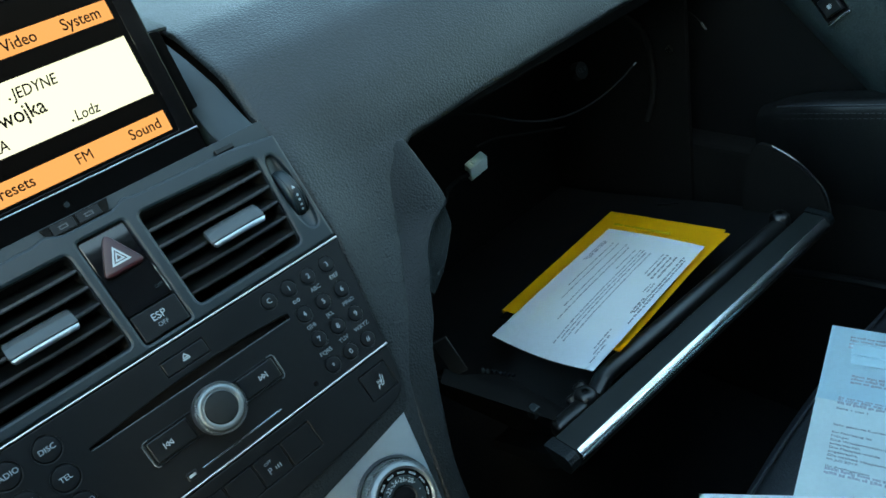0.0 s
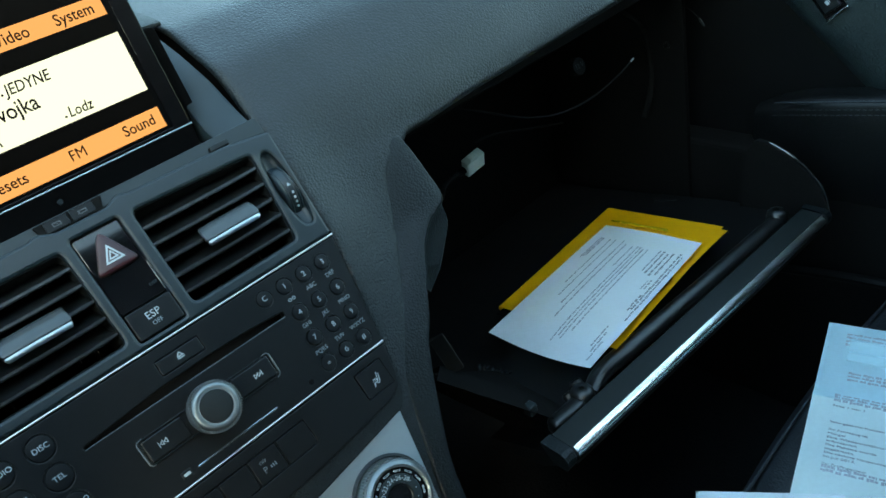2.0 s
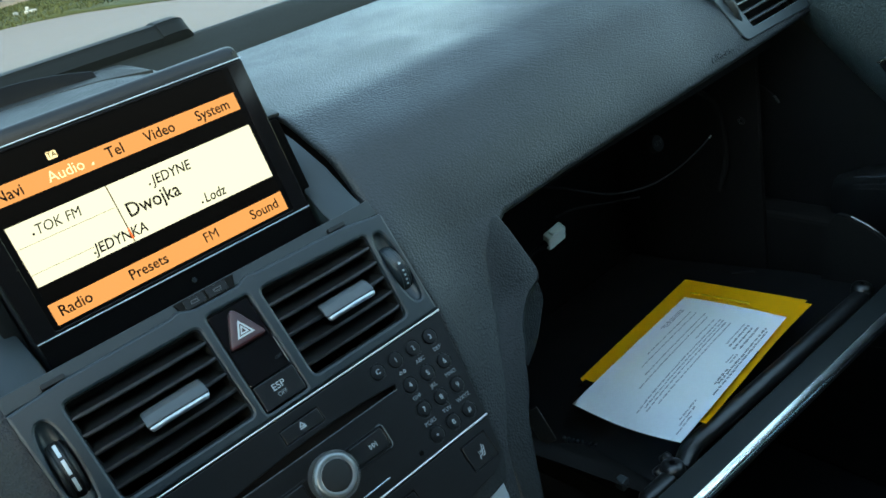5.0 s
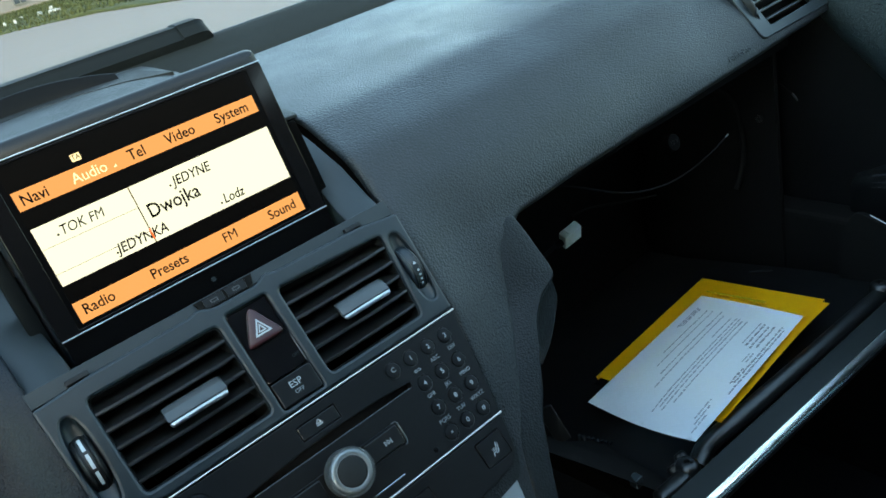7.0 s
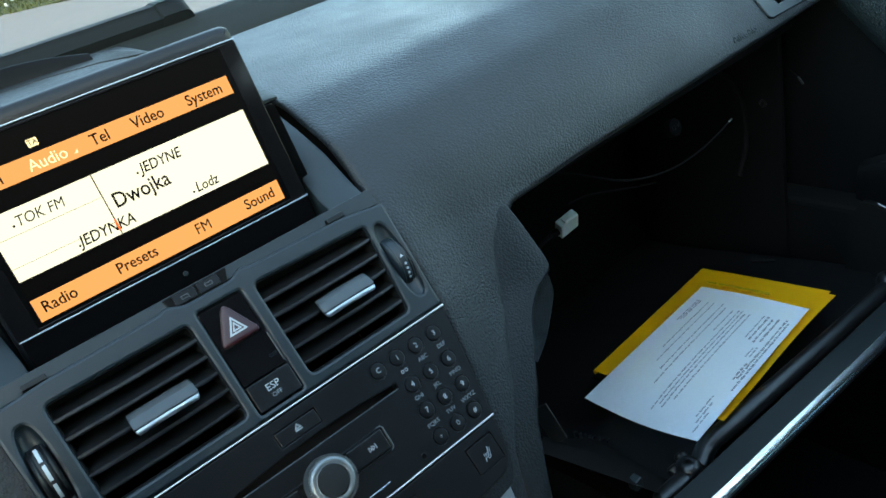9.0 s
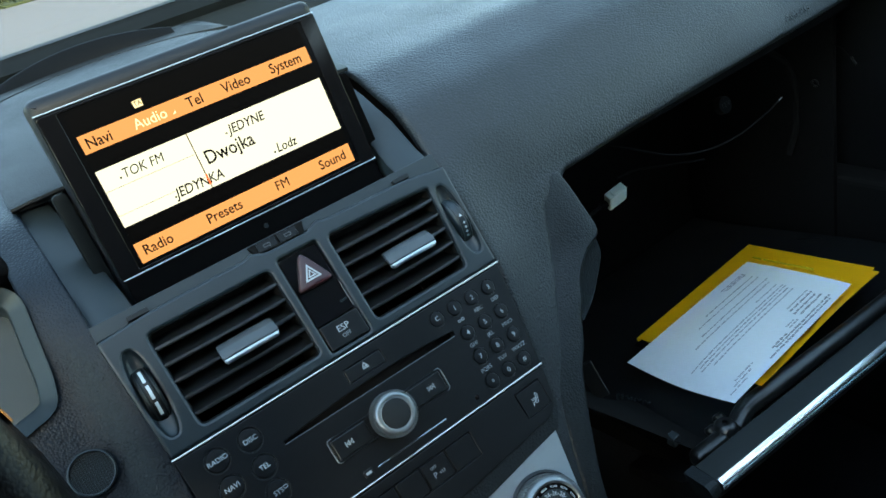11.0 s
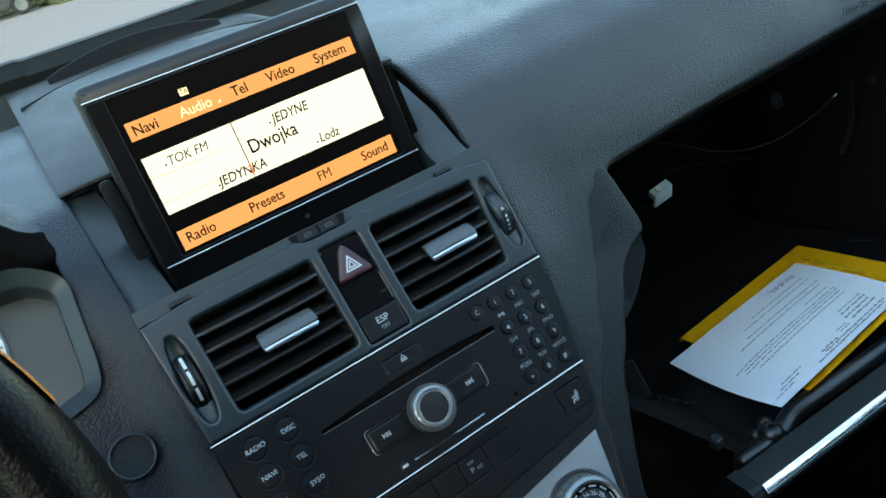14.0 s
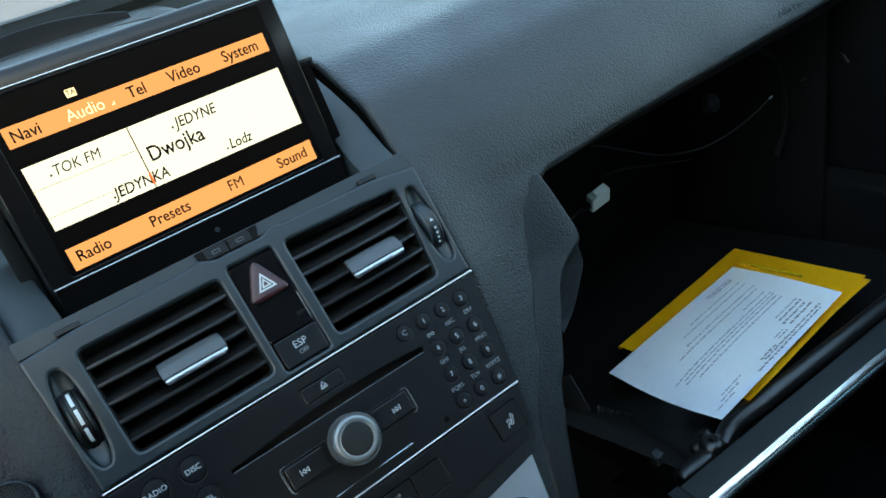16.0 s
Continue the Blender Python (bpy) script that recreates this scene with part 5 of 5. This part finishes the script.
glove = thing("glove_box", (0.41, 0.05, 0.62), "open black glove box with a chrome-edged lid", "glove box")
L = 0.418


def gb(x, y, z):
    return GB @ Vector((x, y, z))


lid_prof = [(0.014, -0.004), (0.0135, 0.0), (-0.0065, 0.0), (-0.0098, -0.0012), (-0.0122, -0.0042), (-0.0130, -0.009), (-0.010, -0.018), (0.03, -0.048), (0.10, -0.07), (0.10, -0.06), (0.03, -0.030), (0.012, -0.012)]
part("lid", loft([[gb(x, y, z) for y, z in lid_prof] for x in (0.012, 0.2, L - 0.014)], caps=True), BIN, glove, "black lid of the open glove box", smooth=True, sharp=35)
strip_prof = [(-0.0078, 0.0004), (-0.0100, -0.0014), (-0.0122, -0.0034), (-0.0129, -0.0052), (-0.0131, -0.0085)]
part("chrome_edge", loft([[gb(x, y - 0.0006, z + 0.0004) for y, z in strip_prof] for x in np.linspace(0.0135, L - 0.016, 20)], closed=False), EDGE, glove, "polished chrome edge strip", smooth=True, sharp=60)
part("lid_ledge", solid(GB, 0.012, L - 0.014, -0.0077, 0.0135, -0.002, 0.0008, 0.0006), LEDGE, glove, "dull metal top of the lid")
cap_prof = [(0.0150, 0.0), (0.0150, 0.0012), (-0.0065, 0.0012), (-0.0102, -0.0002), (-0.0128, -0.0038), (-0.0136, -0.009), (-0.0105, -0.0150), (0.004, -0.0150)]
for x0, x1 in ((0.0005, 0.0112), (L - 0.0125, L - 0.004)):
    part("end_cap", loft([[gb(x, y, z) for y, z in cap_prof] for x in (x0, x0 + 0.001, x1)], caps=True), CAP, glove)
# inner rail with its screw bosses
rail = [(0.076, 0.026, -0.012), (0.092, 0.031, -0.008), (0.108, 0.031, -0.005), (0.14, 0.029, -0.004), (0.25, 0.027, -0.004), (0.34, 0.0265, -0.004), (0.38, 0.028, -0.008)]
part("rail", tube([gb(*p) for p in curve_points([Vector(p) for p in rail], 6)], 0.0085, 12), RAIL, glove, "rounded moulded rail inside the lid", smooth=True)
part("rail_foot", solid(GB, 0.024, 0.062, 0.0185, 0.0335, -0.02, -0.004, 0.005), RAIL, glove, smooth=True)
for x, y, z in ((0.0675, 0.029, -0.006), (0.386, 0.0305, -0.001)):
    m = GB @ Matrix.Translation((x, y, z))
    boss = part("screw_boss", lathe(m, [(0.0112, -0.02), (0.0108, -0.002), (0.0098, 0.0022), (0.0076, 0.0046), (0.0046, 0.0056), (0.0028, 0.0054), (0.0024, 0.002), (0.0001, 0.002)], 28), RAIL, glove, smooth=True)
    part("screw", lathe(m, [(0.0001, 0.0034), (0.0018, 0.0032), (0.0022, 0.001)], 14), KEY, boss, smooth=True)
for x, y in ((0.0605, 0.037), (0.076, 0.042)):
    part("small_boss", lathe(GB @ Matrix.Translation((x, y, -0.012)) @ pose(0, 0, 0, -50, 0, 0), [(0.006, -0.01), (0.0058, 0.004), (0.004, 0.006), (0.0001, 0.006)], 18), RAIL, glove, smooth=True)
# bin
part("bin_floor", loft([[(x, y, z) for x in np.linspace(0.235, 0.632, 14)] for y, z in ((-0.066, 0.634), (-0.04, 0.630), (0.02, 0.624), (0.1, 0.612), (0.2, 0.597), (0.26, 0.592))], closed=False), BIN, glove, smooth=True)
part("bin_side", loft([[(x, y, z) for y, z in ((-0.05, 0.637), (0.0, 0.634), (0.08, 0.628), (0.2, 0.62), (0.26, 0.63))] for x in (0.228, 0.236)] + [[(0.237, y, z) for y, z in ((-0.05, 0.60), (0.0, 0.60), (0.08, 0.59), (0.2, 0.58), (0.26, 0.58))]], closed=False), BIN, glove, smooth=True, sharp=30)
wing = rounded([(-0.112, 0.640), (-0.102, 0.667), (-0.093, 0.680), (-0.079, 0.693), (-0.063, 0.7035), (-0.044, 0.712), (-0.030, 0.715), (-0.022, 0.700), (-0.015, 0.66), (-0.012, 0.58), (-0.03, 0.58), (-0.09, 0.60)], 0.012, 4)
WY = Matrix.Translation((0.628, 0, 0)) @ Matrix(((0, 0, 1, 0), (1, 0, 0, 0), (0, 1, 0, 0), (0, 0, 0, 1)))
part("side_wing", plate(WY, wing, -0.003, 0.004, 0.001, back=True), DEEP, glove, smooth=True, sharp=30)
arc = curve_points([(0.629, -0.110, 0.643), (0.629, -0.103, 0.667), (0.629, -0.094, 0.680), (0.629, -0.080, 0.693), (0.629, -0.064, 0.7035), (0.629, -0.045, 0.712)], 8)
part("wing_edge", tube(arc, 0.0016, 8), PIANO, glove, "glossy curved edge of the lid side", smooth=True)
part("latch", solid(W0, 0.2150, 0.2235, -0.0490, -0.0405, 0.660, 0.6700, 0.0012), SATIN, glove)
bm = bmesh.new()
for k in range(8):
    solid(W0, 0.2620 + k * 0.0014, 0.2655 + k * 0.0014, 0.0650 - k * 0.0046, 0.0668 - k * 0.0046, 0.612, 0.6245, 0.0004, bm=bm)
part("vent_ribs", bm, SATIN, glove)

# dark cavity behind
cav = thing("dash_cavity", (0.45, 0.2, 0.5), "black open cavity under the dashboard", "recess")
part("back_wall", loft([[(x, 0.30 + 0.02 * math.sin(x * 18), 0.40), (x, 0.315, 0.6), (x, 0.30, 0.75), (x, 0.25, 0.86), (x, 0.12, 0.888)] for x in np.linspace(0.14, 0.72, 20)], closed=False), DEEP, cav, smooth=True)
part("side_wall", solid(W0, 0.125, 0.135, 0.02, 0.32, 0.3, 0.89), DEEP, cav)
part("far_wall", solid(W0, 0.690, 0.697, 0.09, 0.32, 0.56, 0.89), DEEP, cav)
part("cross_beam", tube([(0.2, 0.20, 0.842), (0.45, 0.19, 0.848), (0.69, 0.17, 0.85)], 0.018, 12), DEEP, cav, smooth=True)
part("under_lip", solid(W0, 0.2, 0.70, 0.075, 0.14, 0.872, 0.884, 0.003), DEEP, cav)
part("hanging_strap", tube(curve_points([(0.67, 0.16, 0.83), (0.685, 0.14, 0.80), (0.68, 0.13, 0.74), (0.66, 0.13, 0.70)]), 0.004), DEEP, cav, smooth=True)
part("clip_lead", tube(curve_points([(0.687, 0.066, 0.819), (0.690, 0.080, 0.828), (0.693, 0.10, 0.835)]), 0.0005), DEEP, cav, smooth=True)
part("metal_clip", solid(pose(0.687, 0.064, 0.816, -35, 0, 0), -0.0008, 0.0008, -0.0012, 0.0012, -0.0050, 0.0050, 0.0004), TAB, cav, "bright bare metal clip")
SIDE = Matrix.Translation((0.6895, 0.1112, 0.7844)) @ pose(0, 0, 0, 0, -90, 0)
part("grommet", lathe(SIDE, [(0.0045, -0.001), (0.0045, 0.0012), (0.0038, 0.002), (0.0028, 0.0016), (0.0026, -0.001)], 20), KEY, cav, smooth=True)
part("pale_bracket", solid(pose(0.1815, -0.0035, 0.734, 0, -15, -35), -0.0062, 0.0062, -0.0015, 0.0015, -0.0195, 0.0195, 0.001), SILVERDARK, cav)
part("lower_trim", loft([[(0.155 + 0.09 * t, -0.02 - 0.045 * t, 0.735 - 0.10 * t), (0.175 + 0.09 * t, 0.0 - 0.045 * t, 0.725 - 0.10 * t), (0.19 + 0.08 * t, 0.05, 0.68 - 0.06 * t)] for t in np.linspace(0, 1, 8)], closed=False), DEEP, cav, smooth=True)
part("console_side", loft([[(0.118, -0.035, 0.80), (0.118, 0.02, 0.80)], [(0.098, -0.12, 0.66), (0.125, 0.02, 0.66)], [(0.085, -0.22, 0.5), (0.125, 0.02, 0.5)], [(0.085, -0.30, 0.28), (0.125, 0.02, 0.28)]], closed=False), BIN, cav)
SOCK = pose(0.520, 0.112, 0.824, 72, 0, 0)
sock = part("socket_cover", plate(SOCK, disc(0, 0, 0.0095, 24), -0.004, 0.004, 0.001), DEEP, cav)
writing("12 V", 0.0058, SOCK @ Matrix.Translation((0, 0, 0.0041)), SATIN, sock)

# loose plug with its cables
plug = thing("cable_plug", (0.388, 0.148, 0.773), "pale grey-green plastic cable connector hanging loose", "connector")
PL = Matrix(((0.9633, -0.2642, -0.0471, 0.3850), (-0.1565, -0.4107, -0.8982, 0.1630), (0.2179, 0.8727, -0.4370, 0.7488), (0, 0, 0, 1)))
part("shell", solid(PL, 0.0, 0.0240, 0.0, 0.0215, -0.0105, 0.0, 0.0012), CONNECTOR, plug, smooth=True, sharp=30)
part("latch", solid(PL, 0.006, 0.016, 0.0205, 0.0232, -0.0085, -0.0015, 0.0008), CONNECTOR, plug)
part("sleeve", tube([PL @ Vector(p) for p in ((0.001, 0.009, -0.006), (-0.004, 0.009, -0.006), (-0.008, 0.009, -0.007))], 0.0042, 10), CABLE, plug, smooth=True)
part("lead", tube(curve_points([PL @ Vector((-0.007, 0.009, -0.007)), Vector((0.350, 0.162, 0.757)), Vector((0.33, 0.154, 0.750)), Vector((0.28, 0.165, 0.750))]), 0.0024), CABLE, plug, smooth=True)
part("wire", tube(curve_points([Vector((0.397, 0.158, 0.785)), Vector((0.43, 0.16, 0.779)), Vector((0.48, 0.16, 0.762)), Vector((0.541, 0.16, 0.742))]), 0.0012), CABLE, plug, smooth=True)
cable = thing("loose_cable", (0.47, 0.1, 0.82), "thin black cable with a bare metal tip", "cable")
part("sheath", tube(curve_points([(0.34, 0.13, 0.852), (0.372, 0.115, 0.838), (0.42, 0.10, 0.812), (0.47, 0.095, 0.797), (0.51, 0.088, 0.797), (0.545, 0.08, 0.807), (0.563, 0.075, 0.8165)]), 0.0011), CABLE, cable, smooth=True)
part("tip", tube([(0.562, 0.0752, 0.816), (0.567, 0.074, 0.8185)], 0.0010, 8), KNOB, cable, "bright bare metal tip", smooth=True)
rod = tagged(part("check_strap", tube([(0.6105, 0.0900, 0.6155), (0.6195, 0.0650, 0.6195)], 0.0012, 8), KEY, smooth=True), "small bare metal rod in the glove box cavity", "rod")

# ---- papers ----
O_, R_, U_ = Vector((0.277, -0.063, 0.672)), Vector((0.488, -0.046, 0.665)), Vector((0.295, 0.083, 0.638))
ex = (R_ - O_).normalized()
ez = ex.cross(U_ - O_).normalized()
ey = ez.cross(ex)
PAGE = Matrix(((ex.x, ey.x, ez.x, O_.x), (ex.y, ey.y, ez.y, O_.y), (ex.z, ey.z, ez.z, O_.z), (0, 0, 0, 1)))


def sheet(m, corners, bend, thick=0.0004, n=24):
    """A limp sheet between four corners, bent by a function of its two parameters."""
    a, b, c, d = (Vector((*p, 0)) for p in corners)
    rows = []
    for j in range(n + 1):
        t = j / n
        rows.append([])
        for i in range(n + 1):
            s = i / n
            p = (a * (1 - s) + b * s) * (1 - t) + (d * (1 - s) + c * s) * t
            p.z = bend(s, t)
            rows[-1].append(p)
    bm = loft([[m @ p for p in r] for r in rows], closed=False)
    geo = bmesh.ops.solidify(bm, geom=bm.faces[:], thickness=thick)
    return bm


folder = thing("document_folder", PAGE @ Vector((0.13, 0.08, -0.006)), "yellow card document folder lying in the glove box", "folder")
FC = [(0.036, 0.004), (0.2567, -0.001), (0.3014, 0.1673), (0.0750, 0.1647)]


def fold_bend(k):
    return lambda s, t: -0.0012 - k + 0.004 * math.sin(math.pi * s) * (1 - t) * 0.4 + 0.0015 * math.sin(5 * s + k * 900) * (1 - t)


part("front_cover", sheet(PAGE, FC, fold_bend(0.0)), YELLOW, folder, "yellow card cover", smooth=True, sharp=60)
part("back_cover", sheet(PAGE, [(0.0397, 0.000), (0.2530, -0.0068), (0.3014, 0.1678), (0.0750, 0.1652)], fold_bend(0.0045)), YELLOW, folder, "yellow card cover", smooth=True, sharp=60)
part("spine", tube([PAGE @ Vector((0.075 + 0.2264 * s, 0.1647 + 0.0026 * s, -0.0034)) for s in np.linspace(0, 1, 12)], 0.0023, 8), YELLOW, folder, smooth=True)
part("inner_pad", sheet(PAGE, [(0.042, 0.006), (0.250, 0.003), (0.297, 0.162), (0.064, 0.162)], lambda s, t: -0.0036), DEEP, folder, "dark plastic pocket inside")
for k, (x0, y0, x1, y1) in enumerate(((0.2660, 0.140, 0.2440, 0.055), (0.2570, 0.105, 0.2420, 0.055))):
    bm = bmesh.new()
    steps = 26
    for i in range(steps):
        if random.random() < 0.12:
            continue
        t = i / steps
        y = y0 + (y1 - y0) * t
        solid(PAGE @ Matrix.Translation((x0 + (x1 - x0) * t, y, 0.0)), -0.0006, 0.0006, -0.0012, 0.0012, -0.0014, 0.0003, bm=bm)
    part("printed_line", bm, DARKYELLOW, folder, "faint print on the cover")

note = thing("printed_sheet", PAGE @ Vector((0.1, 0.07, 0.001)), "white printed sheet lying on the yellow folder", "paper")
PC = [(-0.001, -0.0015), (0.2125, 0.0005), (0.2505, 0.139), (0.028, 0.1405)]


def note_bend(s, t):
    return 0.0022 + 0.0015 * math.sin(math.pi * t) - 0.0015 * ((1 - s) ** 3) * t - 0.0075 * ((1 - s) ** 5) * math.sin(math.pi * t)


part("page", sheet(PAGE, PC, note_bend, 0.0003), PAPER, note, smooth=True, sharp=60)


def note_at(s, t):
    a, b, c, d = (Vector((*p, 0)) for p in PC)
    p = (a * (1 - s) + b * s) * (1 - t) + (d * (1 - s) + c * s) * t
    p.z = note_bend(s, t) + 0.00035
    return PAGE @ p


def print_line(t, s0, s1, mat, tall, parent, at, pitch=0.0026, seed=0):
    """A line of print too small to read: bars of word length."""
    rnd = random.Random(seed)
    bm = bmesh.new()
    s = s0
    while s < s1:
        w = rnd.uniform(0.015, 0.05)
        e = min(s + w, s1)
        q = [at(s, t), at(e, t), at(e, t + tall), at(s, t + tall)]
        if (q[0] - q[1]).length > 0.002:
            p0 = s
            while p0 < e - 0.002:
                p1 = min(p0 + rnd.uniform(0.006, 0.014), e)
                up, low = tall * rnd.choice((1.0, 1.0, 1.35)), tall * rnd.choice((0.0, 0.0, -0.3))
                bm.faces.new([bm.verts.new(v) for v in (at(p0, t + low), at(p1, t + low), at(p1, t + up), at(p0, t + up))])
                p0 = p1 + 0.0012
        s = e + 0.007
    if bm.faces:
        part("printed_line", bm, mat, parent)


LINES = [(0.126, 0.176, 0.220, 0), (0.1235, 0.178, 0.219, 0), (0.121, 0.180, 0.218, 0), (0.110, 0.124, 0.215, 0), (0.102, 0.100, 0.213, 0), (0.090, 0.088, 0.212, 0), (0.083, 0.066, 0.207, 0), (0.072, 0.160, 0.202, 0), (0.065, 0.032, 0.200, 0), (0.0605, 0.040, 0.199, 0), (0.056, 0.036, 0.198, 0), (0.050, 0.048, 0.197, 0), (0.034, 0.154, 0.193, 0), (0.0285, 0.150, 0.192, 1), (0.0225, 0.146, 0.190, 1), (0.018, 0.122, 0.137, 0), (0.0145, 0.122, 0.138, 0), (0.0165, 0.148, 0.189, 1), (0.0115, 0.086, 0.112, 1), (0.0085, 0.088, 0.189, 1), (0.0045, 0.070, 0.185, 1), (0.0165, 0.030, 0.060, 0), (0.0125, 0.022, 0.052, 0), (0.0085, 0.010, 0.040, 0)]
for k, (y, x0, x1, dark) in enumerate(LINES):
    t = (y + 0.0015) / 0.142
    print_line(t, (x0 - 0.028 * t) / (0.2135 + 0.009 * t), (x1 - 0.028 * t) / (0.2135 + 0.009 * t), INK if dark else FADEDINK, 0.0125 if dark else 0.010, note, note_at, seed=k)

# letter on the seat
A_, B_ = Vector((0.304, -0.221, 0.606)), Vector((0.507, -0.165, 0.606))
ly = (B_ - A_).normalized()
lx = Vector((ly.y, -ly.x, 0))
letter = thing("letter", (0.42, -0.26, 0.604), "creased two-tone printed letter lying on the seat", "paper")
LE = Matrix(((lx.x, ly.x, 0, A_.x), (lx.y, ly.y, 0, A_.y), (lx.z, ly.z, 1, A_.z), (0, 0, 0, 1)))


def letter_bend(s, t):
    return 0.0012 + 0.0012 * t + 0.0006 * math.sin(7 * s + 2 * t) + 0.003 * math.exp(-((t - 0.52) / 0.05) ** 2)


def half(lo, hi):
    return lambda s, t: letter_bend(s, lo + (hi - lo) * t)


part("lower_half", sheet(LE, [(0, -0.04), (0.205, -0.04), (0.205, 0.101), (0, 0.101)], half(0.0, 0.52), 0.0003), LETTERPAPER, letter, smooth=True, sharp=60)
part("upper_half", sheet(LE, [(0, 0.101), (0.205, 0.101), (0.205, 0.2035), (0.0, 0.2025)], half(0.52, 1.0), 0.0003), BLUEPAPER, letter, "pale blue upper half", smooth=True, sharp=60)


def letter_at(s, t):
    y = -0.04 + 0.2505 * t
    k = 0.52 * (y + 0.04) / 0.141 if y < 0.101 else 0.52 + 0.48 * (y - 0.101) / 0.1015
    return LE @ Vector((0.205 * s, y, letter_bend(s, k) + 0.0004))


for k, y in enumerate((0.1882, 0.1835, 0.1785, 0.1738, 0.1365, 0.1325, 0.1285, 0.1051, 0.1016, 0.0981, 0.0277, 0.0241)):
    print_line((y + 0.04) / 0.2505, 0.081 if y > 0.14 or y < 0.12 else 0.113, 0.7, FADEDINK, 0.0085, letter, letter_at, seed=100 + k)
LETTERLINES = (("Seite 1 von 1", 0.0935), ("Sehr geehrte Kunden", 0.0767), ("Ihr Fahrzeug ist", 0.0684), ("M\u00e4ngel", 0.0640), ("Eine Wiedervorf\u00fchrung", 0.0598), ("erforderlich", 0.0557), ("Die Plakette wurde", 0.0516), ("angebracht.", 0.0474), ("Die n\u00e4chste Hauptuntersuchung", 0.0433), ("im Juli 2017.", 0.0392), ("Ihr Pr\u00fcfingenieur", 0.0317))
for text, y in LETTERLINES:
    writing(text, 0.0025, LE @ Matrix.Translation((0.0165, y, letter_bend(0, 0.52 * (y + 0.04) / 0.141) + 0.0005)), INK, letter, align="LEFT", depth=0.0001, wide=1.45)
for x0, y0, x1, y1 in ((0.020, 0.166, 0.052, 0.181), (0.053, 0.166, 0.085, 0.181), (0.020, 0.153, 0.052, 0.165), (0.053, 0.150, 0.12, 0.165), (0.086, 0.167, 0.15, 0.182)):
    bm = bmesh.new()
    for i in range(6):
        a, b = x0 + (x1 - x0) * i / 6, x0 + (x1 - x0) * (i + 1) / 6
        corners = [letter_at(x / 0.205, (y + 0.04) / 0.2505) + Vector((0, 0, 0.0002)) for x, y in ((a, y0), (b, y0), (b, y1), (a, y1))]
        bm.faces.new([bm.verts.new(p) for p in corners])
    part("blue_panel", bm, PRINTBLUE, letter, "pale blue printed field")
second = thing("blank_sheet", (0.28, -0.2, 0.6), "blank white sheet at the seat's front edge", "paper")
SE = Matrix.Translation((0.2612, -0.1665, 0.607)) @ pose(0, 0, 0, 0, 0, -56)
part("page", sheet(SE, [(0, -0.07), (0.105, -0.07), (0.105, 0.0), (0, 0.0)], lambda s, t: 0.0015 + 0.003 * math.sin(3 * s) * (1 - t), 0.0003), PAPER, second, smooth=True, sharp=60)

# ---- lettering, turned into meshes ----
made = []
for body, size, m, mat, parent, name, shear, align, depth, wide, label in TEXTS:
    cu = bpy.data.curves.new("type", "FONT")
    cu.body, cu.size, cu.shear, cu.align_x, cu.align_y, cu.extrude = body, size * 1.25, shear, align, "CENTER", depth
    cu.resolution_u, cu.offset = 3, size * (0.012 if mat in (SCREENTEXT, INK) and "M" not in body else 0.0)
    ob = new("type", cu)
    made.append(ob)
dg = bpy.context.evaluated_depsgraph_get()
dg.update()
for ob, (body, size, m, mat, parent, name, shear, align, depth, wide, label) in zip(made, TEXTS):
    me = bpy.data.meshes.new_from_object(ob.evaluated_get(dg))
    bm = bmesh.new()
    bm.from_mesh(me)
    bmesh.ops.transform(bm, matrix=m @ Matrix.Diagonal((wide, 1, 1, 1)), verts=bm.verts)
    bpy.data.meshes.remove(me)
    part(name, bm, mat, parent, label)
for ob in made:
    cu = ob.data
    bpy.data.objects.remove(ob)
    bpy.data.curves.remove(cu)
